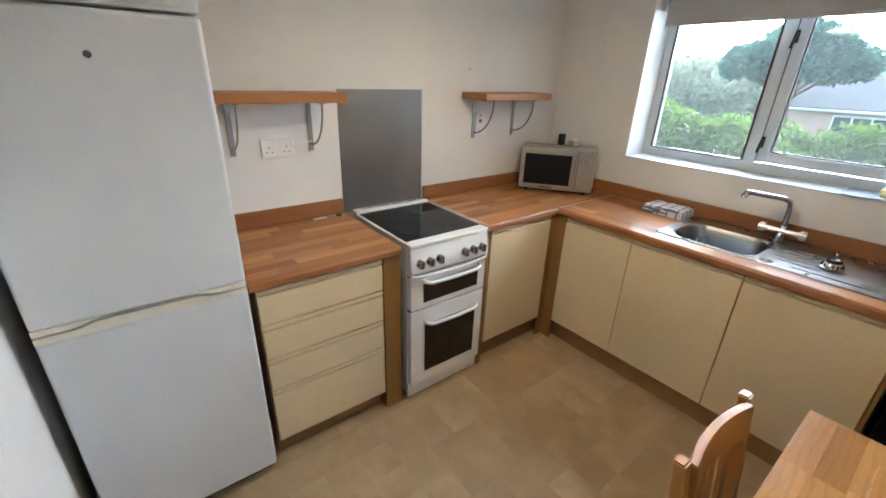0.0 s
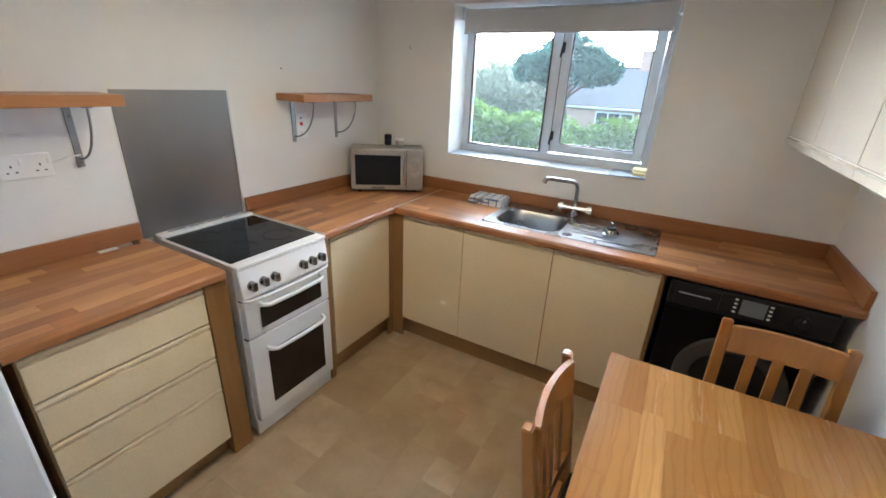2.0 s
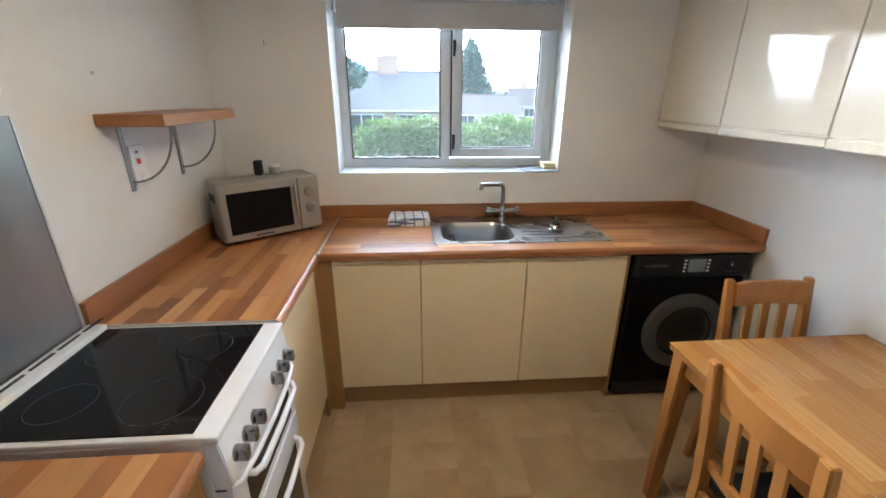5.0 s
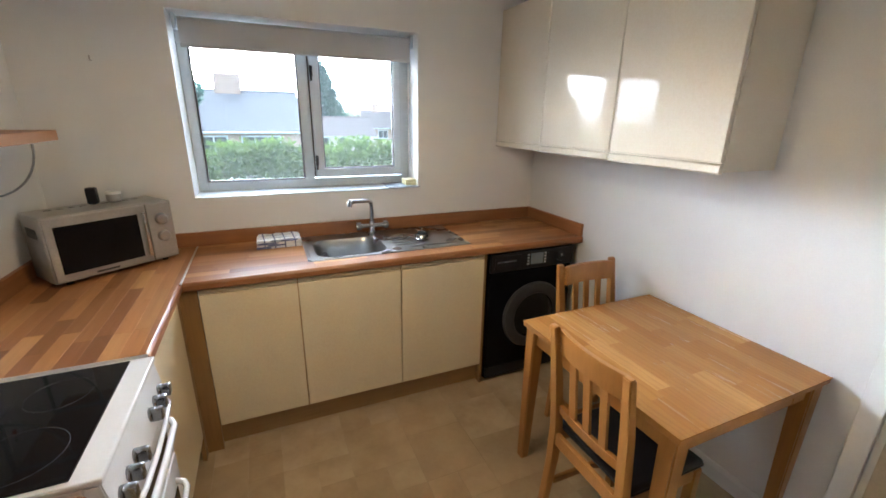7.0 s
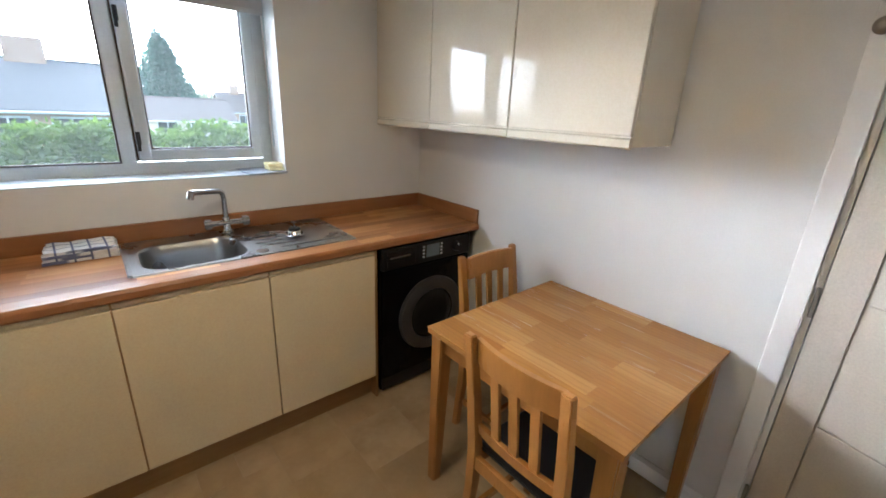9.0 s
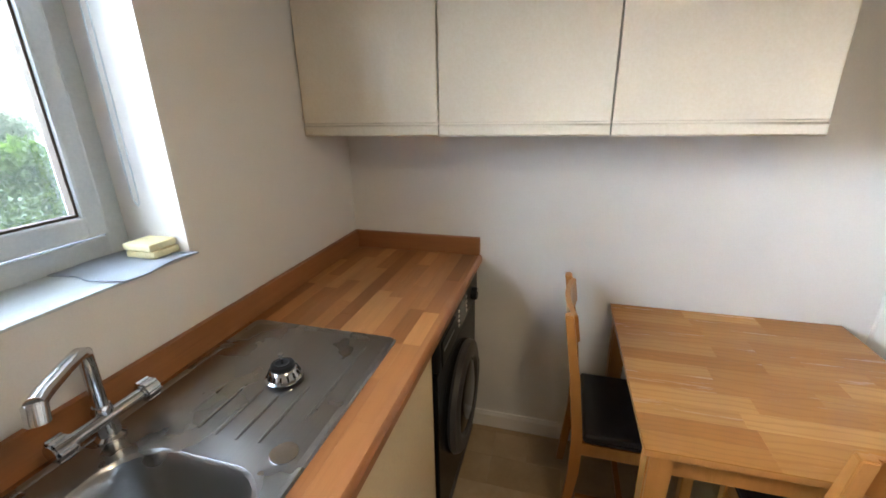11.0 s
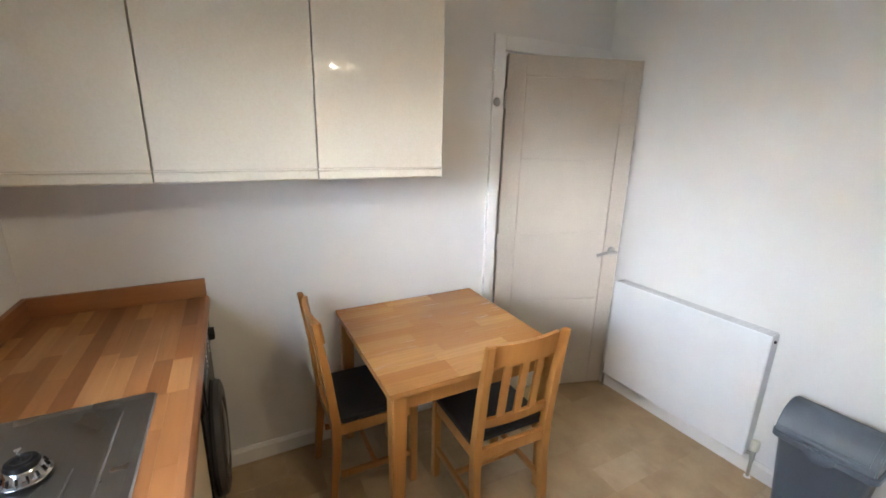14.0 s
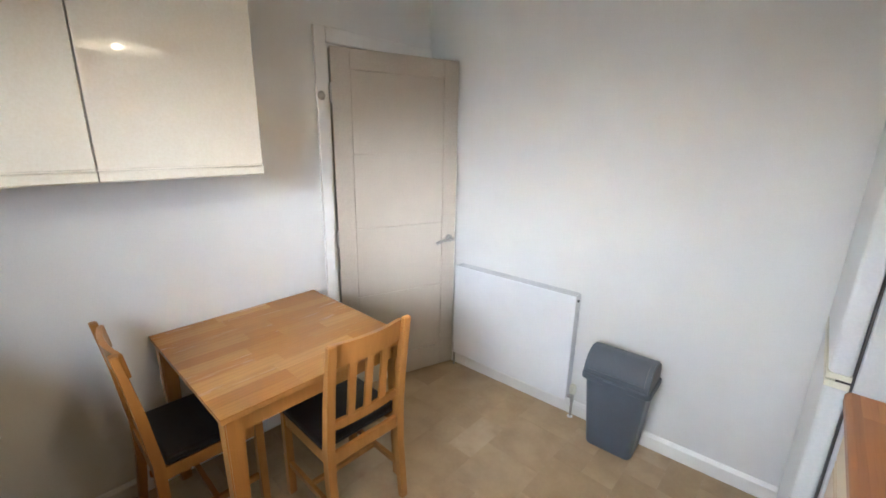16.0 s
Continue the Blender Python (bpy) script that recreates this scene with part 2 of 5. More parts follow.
v2 = mixc(vt, ramp(vt, vsm, [(0.45, (0, 0, 0)), (0.75, (0.14,) * 3)]), v1, (0.54, 0.41, 0.25))
vt.links.new(v2, vb.inputs["Base Color"])
vt.links.new(ramp(vt, vbig, [(0.3, (0.30,) * 3), (0.7, (0.44,) * 3)]), vb.inputs["Roughness"])
bump(vt, vb, vsm, 0.04, 0.0006)
GROUT = surf("vinyl_joint", (0.37, 0.265, 0.15), 0.6)

LEAF_A = leafy("hedge_leaves", (0.060, 0.120, 0.012), (0.150, 0.230, 0.035))
LEAF_B = leafy("tree_leaves", (0.035, 0.110, 0.082), (0.085, 0.185, 0.130))
LEAF_C = leafy("conifer_needles", (0.025, 0.085, 0.066), (0.060, 0.140, 0.105))
# green lightened and greyed: distance haze is put into the leaf colour
LEAF_D = leafy("haze_paled_leaves", (0.22, 0.25, 0.17), (0.31, 0.34, 0.235))
BARK = surf("bark", (0.12, 0.075, 0.05), 0.9, var=0.3, scale=12, bmp=0.6)
LAWN = surf("lawn", (0.07, 0.12, 0.035), 0.9, var=0.3, scale=1.2, fine=60, bmp=0.5)


def courses(name, a, b, mortar, w, h, rough=0.85):
    m, t, bs = nodes_of(name)
    tc = t.nodes.new("ShaderNodeTexCoord")
    br = t.nodes.new("ShaderNodeTexBrick")
    for k, v in (("Color1", a), ("Color2", b), ("Mortar", mortar)):
        br.inputs[k].default_value = (*v, 1)
    br.inputs["Scale"].default_value = 1
    br.inputs["Brick Width"].default_value, br.inputs["Row Height"].default_value, br.inputs["Mortar Size"].default_value = w, h, 0.012
    mp = t.nodes.new("ShaderNodeMapping")
    mp.inputs["Rotation"].default_value = (radians(90), 0, 0)
    t.links.new(tc.outputs["Object"], mp.inputs[0])
    t.links.new(mp.outputs[0], br.inputs["Vector"])
    t.links.new(mixc(t, ramp(t, noise_tex(t, 1.5, 4), [(0.3, (0.3,) * 3), (0.7, (0, 0, 0))]), br.outputs["Color"], tuple(c * 0.6 for c in a)), bs.inputs["Base Color"])
    bs.inputs["Roughness"].default_value = rough
    bump(t, bs, br.outputs["Fac"], 0.4, 0.01)
    return m


SLATE = courses("grey_roof_slate", (0.14, 0.138, 0.15), (0.165, 0.163, 0.175), (0.10, 0.10, 0.105), 0.3, 0.2)
ROOFRED = courses("brown_roof_tile", (0.15, 0.122, 0.112), (0.175, 0.145, 0.132), (0.10, 0.085, 0.08), 0.3, 0.2)
BRICK = courses("red_brick", (0.36, 0.22, 0.16), (0.41, 0.26, 0.19), (0.40, 0.35, 0.30), 0.225, 0.075)
RENDERWALL = surf("pale_render", (0.62, 0.56, 0.48), 0.9, var=0.08, scale=1, bmp=0.2)
DARKPANE = surf("dark_pane", (0.03, 0.035, 0.04), 0.08, bmp=0.0)
TERRACOTTA = surf("terracotta", (0.45, 0.24, 0.14), 0.85, var=0.15)

# ---- building helpers ----
BASE = {}


def thing(name, at=(0, 0, 0), turn=0, label="", category="", group="", kind="", local=False):
    """A thing: an Empty at its base. Parts are given in world metres, or in the thing's own if local."""
    ob = new(name)
    ob.empty_display_size = 0.1
    ob.matrix_world = pose(*at, 0, 0, turn)
    BASE[ob] = Matrix.Identity(4) if local else pose(*at, 0, 0, turn).inverted()
    return tagged(ob, label, category, group, kind)


def mesh_of(name, bm, material, smooth=False, shift=None):
    if shift is not None:
        bm.transform(shift)
    bmesh.ops.recalc_face_normals(bm, faces=bm.faces)
    me = bpy.data.meshes.new(name)
    bm.to_mesh(me)
    bm.free()
    me.materials.append(material)
    if smooth:
        me.shade_smooth()
        me.set_sharp_from_angle(angle=radians(38))
        for p in me.polygons:
            if p.area > 5e-4 and max(abs(p.normal.x), abs(p.normal.y), abs(p.normal.z)) > 0.9999:
                p.use_smooth = False
    return me


def part(name, bm, material, parent, label="", smooth=True):
    ob = new(name, mesh_of(name, bm, material, smooth, BASE[parent]))
    ob.parent = parent
    BASE[ob] = BASE[parent]
    return tagged(ob, label)


def solo(name, bm, material, label="", category="", group="", kind="", at=(0, 0, 0), turn=0, smooth=True):
    """A thing or piece of the setting that is one mesh, in world metres, with its origin at its base."""
    m = pose(*at, 0, 0, turn)
    ob = new(name, mesh_of(name, bm, material, smooth, m.inverted()))
    ob.matrix_world = m
    BASE[ob] = m.inverted()
    return tagged(ob, label, category, group, kind)


def bx(x0, x1, y0, y1, z0, z1, bev=0.0, seg=2, bm=None):
    """A box, its edges rounded by bev; joined to bm if given."""
    b = bmesh.new()
    bmesh.ops.create_cube(b, size=1)
    for v in b.verts:
        v.co = Vector(((x0 + x1) / 2 + v.co.x * (x1 - x0), (y0 + y1) / 2 + v.co.y * (y1 - y0), (z0 + z1) / 2 + v.co.z * (z1 - z0)))
    if bev:
        bmesh.ops.bevel(b, geom=list(b.edges), offset=bev, segments=seg, affect="EDGES", profile=0.5, clamp_overlap=True)
    return join(bm, b)


def join(bm, b):
    if bm is None:
        return b
    me = bpy.data.meshes.new("tmp")
    b.to_mesh(me)
    b.free()
    bm.from_mesh(me)
    bpy.data.meshes.remove(me)
    return bm


def cyl(p, q, r, r2=None, n=20, bm=None, bev=0.0):
    """A round bar from p to q."""
    p, q = Vector(p), Vector(q)
    b = bmesh.new()
    bmesh.ops.create_cone(b, cap_ends=True, segments=n, radius1=r, radius2=r if r2 is None else r2, depth=(q - p).length)
    if bev:
        bmesh.ops.bevel(b, geom=[e for e in b.edges if len(e.link_faces) == 2 and e.calc_face_angle() > 0.9], offset=bev, segments=2, affect="EDGES")
    b.transform(Matrix.Translation((p + q) / 2) @ (q - p).to_track_quat("Z", "Y").to_matrix().to_4x4())
    return join(bm, b)


def tube(points, r, n=10, bm=None):
    """A bent rod along points."""
    pts = [Vector(p) for p in points]
    b = bmesh.new()
    rings = []
    up = Vector((0.13, 0.31, 0.94)).normalized()
    for i, p in enumerate(pts):
        d = (pts[min(i + 1, len(pts) - 1)] - pts[max(i - 1, 0)]).normalized()
        s = d.cross(up).normalized()
        u = s.cross(d)
        rings.append([b.verts.new(p + r * (math.cos(a) * s + math.sin(a) * u)) for a in [2 * math.pi * k / n for k in range(n)]])
    for a, c in zip(rings, rings[1:]):
        for k in range(n):
            b.faces.new((a[k], a[(k + 1) % n], c[(k + 1) % n], c[k]))
    b.faces.new(rings[0]), b.faces.new(rings[-1])
    return join(bm, b)


def prism(outline, depth, axis="x", at=0.0, bm=None, bev=0.0):
    """An outline of (u, v) pushed along an axis: x takes (y, z), y takes (x, z), z takes (x, y)."""
    b = bmesh.new()
    put = {"x": lambda u, v, d: (d, u, v), "y": lambda u, v, d: (u, d, v), "z": lambda u, v, d: (u, v, d)}[axis]
    lo = [b.verts.new(put(u, v, at)) for u, v in outline]
    hi = [b.verts.new(put(u, v, at + depth)) for u, v in outline]
    n = len(lo)
    b.faces.new(lo), b.faces.new(hi)
    for i in range(n):
        b.faces.new((lo[i], lo[(i + 1) % n], hi[(i + 1) % n], hi[i]))
    if bev:
        bmesh.ops.bevel(b, geom=list(b.edges), offset=bev, segments=2, affect="EDGES", clamp_overlap=True)
    return join(bm, b)


def lathe(profile, centre, n=32, bm=None, axis="z"):
    """A turned shape from (radius, height) pairs."""
    b = bmesh.new()
    rings = []
    for r, h in profile:
        rings.append([b.verts.new((r * math.cos(2 * math.pi * k / n), r * math.sin(2 * math.pi * k / n), h)) for k in range(n)])
    for a, c in zip(rings, rings[1:]):
        for k in range(n):
            b.faces.new((a[k], a[(k + 1) % n], c[(k + 1) % n], c[k]))
    if profile[0][0] > 1e-4:
        b.faces.new(rings[0])
    if profile[-1][0] > 1e-4:
        b.faces.new(rings[-1])
    bmesh.ops.remove_doubles(b, verts=b.verts, dist=1e-5)
    turn = {"z": (0, 0, 0), "x": (0, 90, 0), "y": (90, 0, 0)}[axis]
    b.transform(pose(*centre, *turn))
    return join(bm, b)


def arc(cx, cy, r, a0, a1, n=8):
    return [(cx + r * math.cos(radians(a0 + (a1 - a0) * i / n)), cy + r * math.sin(radians(a0 + (a1 - a0) * i / n))) for i in range(n + 1)]


def rounded(x0, x1, y0, y1, r, n=6):
    return arc(x1 - r, y1 - r, r, 0, 90, n) + arc(x0 + r, y1 - r, r, 90, 180, n) + arc(x0 + r, y0 + r, r, 180, 270, n) + arc(x1 - r, y0 + r, r, 270, 360, n)


# ---- the room ----
R, D, H = 2.788, 2.98, 2.42
WX0, WX1, WZ0, WZ1 = 0.619, 1.902, 1.172, 2.09      # window opening
DY0, DY1, DZ = -2.868, -2.087, 2.05                  # door opening
ST = "structure"
solo("floor", bx(-0.12, 4.2, -3.12, 0.32, -0.12, -0.004), GROUT, "beige sandstone-print vinyl kitchen floor", "floor", kind=ST)
solo("ceiling", bx(-0.12, 4.2, -3.12, 0.32, H, H + 0.12), CEIL, "plain unseen kitchen ceiling, toned to dim and warm bounced light", "ceiling", kind=ST)
solo("wall_west", bx(-0.12, 0, -D - 0.14, 0.32, -0.004, H), WALL, "off-white painted wall behind the cooker", "wall", kind=ST)
solo("wall_south", prism([(0, -3.0), (R + 0.12, -2.869), (4.08, -2.82), (4.08, -3.12), (0, -3.12)], H + 0.004, "z", -0.004), WALL, "off-white painted wall behind the radiator", "wall", kind=ST)
b = bx(0, WX0, 0, 0.32, -0.004, H)
bx(WX1, R, 0, 0.32, -0.004, H, bm=b), bx(WX0, WX1, 0, 0.32, -0.004, WZ0, bm=b), bx(WX0, WX1, 0, 0.32, WZ1, H, bm=b)
solo("wall_north", b, WALL, "off-white painted wall with the window over the sink", "wall", kind=ST)
b = bx(R, R + 0.12, DY1, 0.32, -0.004, H)
bx(R, R + 0.12, -2.874, DY0, -0.004, H, bm=b), bx(R, R + 0.12, DY0, DY1, DZ, H, bm=b)
solo("wall_east", b, WALL, "off-white painted wall behind the dining table", "wall", kind=ST)
b = bx(4.08, 4.2, -3.1, 0.32, -0.004, H)
bx(R + 0.12, 4.08, 0.2, 0.32, -0.004, H, bm=b)
solo("wall_hall", b, WALL, "plain white wall of the hall beyond the door", "wall", kind=ST)


def skirting(name, outline_pts, axis, at, length):
    return solo(name, prism(outline_pts, length, axis, at), GLOSSWHITE, "white gloss painted skirting board along the wall", "skirting board", kind=ST)


bs_ = skirting("baseboard_south", [(-3.0, 0), (-2.984, 0), (-2.984, 0.068), (-2.994, 0.085), (-3.0, 0.085)], "x", 0.0, R)
bs_.matrix_world = Matrix.Translation((0, -3.0, 0)) @ Matrix.Rotation(math.atan(0.045), 4, "Z") @ Matrix.Translation((0, 3.0, 0))
skirting("baseboard_east", [(R - 0.016, 0), (R, 0), (R, 0.085), (R - 0.006, 0.085), (R - 0.016, 0.068)], "y", -2.021, 2.015)

# window: white frame, fixed light and a casement, reveal sill
win = thing("window_1", (1.265, 0.21, WZ0), label="white plastic framed casement window over the sink", category="window", kind=ST)
FY0, FY1 = 0.2, 0.265
fr = bx(WX0, WX0 + 0.055, FY0, FY1, WZ0, WZ1, 0.006)
for a in ((WX1 - 0.055, WX1, WZ0, WZ1), (WX0 + 0.05, WX1 - 0.05, WZ0, WZ0 + 0.06), (WX0 + 0.05, WX1 - 0.05, WZ1 - 0.06, WZ1), (1.215, 1.275, WZ0 + 0.05, WZ1 - 0.05)):
    bx(a[0], a[1], FY0, FY1, a[2], a[3], 0.006, bm=fr)
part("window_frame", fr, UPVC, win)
g = bx(0.675, 0.683, FY0 - 0.004, FY0 + 0.01, 1.23, 2.035)
for a in ((1.207, 1.215, 1.23, 2.035), (0.683, 1.207, 1.23, 1.238), (0.683, 1.207, 2.027, 2.035)):
    bx(a[0], a[1], FY0 - 0.004, FY0 + 0.01, a[2], a[3], bm=g)
part("glazing_seal", g, SEAM, win, smooth=False)
sash = bx(1.283, 1.338, FY0 - 0.022, FY0 + 0.03, 1.238, 2.028, 0.008)
for a in ((1.792, 1.845, 1.238, 2.028), (1.33, 1.80, 1.238, 1.293), (1.33, 1.80, 1.975, 2.028)):
    bx(a[0], a[1], FY0 - 0.022, FY0 + 0.03, a[2], a[3], 0.008, bm=sash)
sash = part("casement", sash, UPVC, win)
g = bx(1.338, 1.344, FY0 - 0.012, FY0 + 0.01, 1.293, 1.975)
for a in ((1.786, 1.792, 1.293, 1.975), (1.344, 1.786, 1.293, 1.299), (1.344, 1.786, 1.969, 1.975)):
    bx(a[0], a[1], FY0 - 0.012, FY0 + 0.01, a[2], a[3], bm=g)
part("casement_seal", g, SEAM, sash, smooth=False)
part("opening_gap", bx(1.2755, 1.2825, FY0 - 0.003, FY0 + 0.02, 1.24, 2.026), SEAM, win, smooth=False)
for z in (1.345, 1.86):
    h = bx(1.283, 1.301, FY0 - 0.04, FY0 - 0.022, z - 0.03, z + 0.03, 0.004)
    cyl((1.292, FY0 - 0.045, z + 0.02), (1.287, FY0 - 0.06, z - 0.055), 0.007, bm=h)
    part("window_catch", h, BLACKPLASTIC, sash, "black locking catch")
for n_, a in (("pane", (0.678, 1.212, 1.232, 2.03)), ("pane", (1.334, 1.796, 1.29, 1.98))):
    p = part(n_, bx(a[0], a[1], 0.225, 0.231, a[2], a[3]), GLASS, win, smooth=False)
    p.visible_shadow = False
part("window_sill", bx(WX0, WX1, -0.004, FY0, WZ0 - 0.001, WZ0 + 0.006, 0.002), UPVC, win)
b = bx(WX0 - 0.001, WX0 + 0.004, 0.0, FY0, WZ0 + 0.006, WZ1)
bx(WX1 - 0.004, WX1 + 0.001, 0.0, FY0, WZ0 + 0.006, WZ1, bm=b), bx(WX0, WX1, 0, FY0, WZ1 - 0.004, WZ1 + 0.001, bm=b)
part("window_reveal", b, GLOSSWHITE, win, smooth=False)

# roller blind
bl = thing("roller_blind", (1.265, 0.1, 2.03), label="grey fabric roller blind wound nearly up in the window", category="blind")
part("roller", cyl((0.66, 0.11, 2.045), (1.875, 0.11, 2.045), 0.028, n=24), BLIND, bl)
part("fabric", bx(0.66, 1.87, 0.075, 0.0775, 1.945, 2.05), BLIND, bl, smooth=False)
part("bottom_bar", bx(0.66, 1.87, 0.071, 0.081, 1.928, 1.948, 0.004), BLIND, bl)
for x in (0.635, 1.878):
    part("bracket", bx(x, x + 0.016, 0.075, 0.145, 2.01, 2.084, 0.005), UPVC, bl)
part("cord", tube([(1.882, 0.105, 2.05 - 0.045 * i) for i in range(17)] + [(1.884, 0.11, 1.31), (1.888, 0.12, 1.30), (1.889, 0.13, 1.31)] + [(1.889, 0.135, 1.33 + 0.045 * i) for i in range(16)], 0.0018, 6), UPVC, bl, "thin white blind cord")

# door trim and door
tr = bx(R - 0.02, R, DY1, DY1 + 0.065, 0, DZ + 0.075, 0.005)
bx(R - 0.02, R, DY0, DY1, DZ, DZ + 0.075, 0.005, bm=tr)
solo("trim", tr, GLOSSWHITE, "white gloss painted moulding around the door opening", "door frame", kind=ST)
ln = bx(R - 0.002, R + 0.122, DY1 - 0.02, DY1 - 0.0005, 0, DZ - 0.001)
bx(R - 0.002, R + 0.122, DY0 + 0.0005, DY0 + 0.02, 0, DZ - 0.001, bm=ln), bx(R - 0.002, R + 0.122, DY0 + 0.02, DY1 - 0.02, DZ - 0.02, DZ - 0.001, bm=ln)
solo("door_lining", ln, GLOSSWHITE, "white painted door lining set in the wall", "door frame", kind=ST, smooth=False)
door = thing("door_1", (2.772, -2.111, 0.008), -107.6, "cream painted panelled door standing slightly open", "door", kind=ST, local=True)
door.matrix_world = pose(2.772, -2.111, 0.008, 0, 0, -107.6) @ Matrix.Diagonal((0.97, 1, 1, 1))
part("slab", bx(0, 0.815, 0.006, 0.038, 0, 2.03, 0.002), DOORPAINT, door)
for a in ((0, 0.105, 0, 2.03), (0.71, 0.815, 0, 2.03)):
    part("stile", bx(a[0], a[1], -0.002, 0.007, a[2], a[3], 0.002), DOORPAINT, door)
for z0, z1 in ((1.925, 2.03), (0, 0.16)):
    part("rail", bx(0.1055, 0.7095, -0.0018, 0.007, z0, z1, 0.002), DOORPAINT, door)
for z0, z1 in ((0.164, 0.615), (0.62, 1.045), (1.05, 1.482), (1.487, 1.921)):
    part("panel", bx(0.109, 0.706, -0.0003, 0.007, z0, z1, 0.0025), DOORPAINT, door)
h = lathe([(0.0, 0), (0.026, 0), (0.026, 0.006), (0.022, 0.009), (0, 0.009)], (0.765, -0.002, 0.93), axis="y")
cyl((0.765, -0.005, 0.93), (0.765, -0.05, 0.93), 0.009, bm=h), tube([(0.775, -0.048, 0.93), (0.75, -0.05, 0.932), (0.70, -0.05, 0.928), (0.645, -0.048, 0.915)], 0.0095, 12, bm=h)
part("door_handle", h, SATIN, door, "satin nickel lever handle")
part("edge_strip", bx(0.8145, 0.822, 0.004, 0.036, 0.0, 1.42, 0.001), GLOSSWHITE, door)
for z in (0.2, 1.0, 1.80):
    h = cyl((-0.008, -0.004, z - 0.05), (-0.008, -0.004, z + 0.05), 0.007, n=12)
    part("hinge", h, SATIN, door, "dull metal butt hinge")
hk = lathe([(0, 0), (0.021, 0), (0.023, 0.004), (0.017, 0.012), (0.008, 0.018), (0, 0.018)], (R - 0.02, -2.044, 1.79), axis="x")
hk.transform(Matrix.Translation((R - 0.02, -2.044, 1.79)) @ Matrix.Rotation(math.pi, 4, "Z") @ Matrix.Translation((-R + 0.02, 2.044, -1.79)))
solo("door_stop_disc", hk, SATIN, "round dull metal catch on the door moulding", "door catch", at=(R - 0.02, -2.044, 1.79))

# ---- kitchen units ----
WT, TT = 0.91, 0.04                                    # worktop height and thickness


def lip_front(u0, u1, back, face, z0, z1, along):
    """A slab front whose top edge carries a finger groove and a rounded lip."""
    s_ = 1 if face > back else -1
    o = [(back, z0), (face - 0.002 * s_, z0), (face, z0 + 0.002), (face, z1 - 0.025), (face - 0.002 * s_, z1 - 0.024), (face - 0.014 * s_, z1 - 0.023), (face - 0.014 * s_, z1 - 0.017), (face - 0.001 * s_, z1 - 0.015), (face, z1 - 0.012), (face, z1 - 0.004), (face - 0.004 * s_, z1), (back, z1)]
    if along == "y":
        return prism(o, u1 - u0, "y", u0)
    return prism(o, u1 - u0, "x", u0)


def cupboard(name, x0, x1, y0, y1, face, label, door_span, top=0.866):
    """A base cupboard with a plain slab door; face y- or x+."""
    c = thing(name, ((x0 + x1) / 2, (y0 + y1) / 2, 0.0), label=label, category="kitchen cupboard", group="base cupboards")
    body = bx(x0, x1, y0, y1, 0.14, top, 0.001)
    if top < 0.86:
        bx(x0, x1, y0, y0 + 0.018, top, 0.866, bm=body)
    part("body", body, GAPBROWN, c)
    a, e = door_span
    if face == "y":
        part("door", lip_front(a, e, y0 - 0.001, y0 - 0.0215, 0.142, 0.862, "x"), CREAM, c)
        part("edge_strip", bx(e + 0.0002, x1 + 0.0005, y0 - 0.0165, y0 - 0.001, 0.144, 0.86), GAPBROWN, c, smooth=False)
    else:
        part("door", lip_front(a, e, x1 + 0.001, x1 + 0.0215, 0.142, 0.862, "y"), CREAM, c)
    for px in (x0 + 0.06, x1 - 0.06):
        for py in (y0 + 0.09, y1 - 0.06):
            part("foot", cyl((px, py, 0), (px, py, 0.14), 0.017, n=12), BLACKPLASTIC, c)
    return c


cupboard("base_cupboard", 0.652, 1.071, -0.558, -0.02, "y", "cream slab door kitchen cupboard beside the corner post", (0.654, 1.068))
cupboard("base_cupboard", 1.072, 1.591, -0.558, -0.02, "y", "cream slab door kitchen cupboard under the sink", (1.0745, 1.588), 0.74)
cupboard("base_cupboard", 1.592, 2.098, -0.558, -0.02, "y", "cream slab door kitchen cupboard beside the washing machine", (1.5945, 2.094))
cupboard("base_cupboard", 0.02, 0.558, -1.135, -0.64, "x", "cream slab door kitchen cupboard beside the cooker", (-1.128, -0.632))


def board(name, bm, mat, label, cat="panel"):
    return solo(name, bm, mat, label, cat)


b = bx(0.56, 0.65, -0.579, -0.56, 0.0, 0.868, 0.002)
bx(0.56, 0.579, -0.63, -0.5795, 0.0, 0.868, 0.002, bm=b)
board("corner_post", b, PANEL, "brown wood-effect corner post between the cupboards")
board("plinth", bx(0.526, 2.098, -0.525, -0.507, 0, 0.139, 0.002), PLINTH, "brown wood-effect plinth under the sink cupboards", "plinth")
board("plinth", bx(0.507, 0.525, -1.138, -0.508, 0, 0.139, 0.002), PLINTH, "brown wood-effect plinth beside the cooker", "plinth")
board("plinth", bx(0.507, 0.525, -2.335, -1.80, 0, 0.105, 0.002), PLINTH, "brown wood-effect plinth under the drawers", "plinth")
board("end_panel", bx(0.02, 0.578, -1.795, -1.705, 0, 0.869, 0.002), PANEL, "brown wood-effect filler panel beside the cooker")
board("end_panel", bx(0.02, 0.578, -1.175, -1.14, 0, 0.869, 0.002), PANEL, "brown wood-effect filler panel beside the oven")
board("end_panel", bx(2.099, 2.113, -0.575, -0.02, 0, 0.869, 0.002), PANEL, "brown wood-effect panel beside the washing machine")

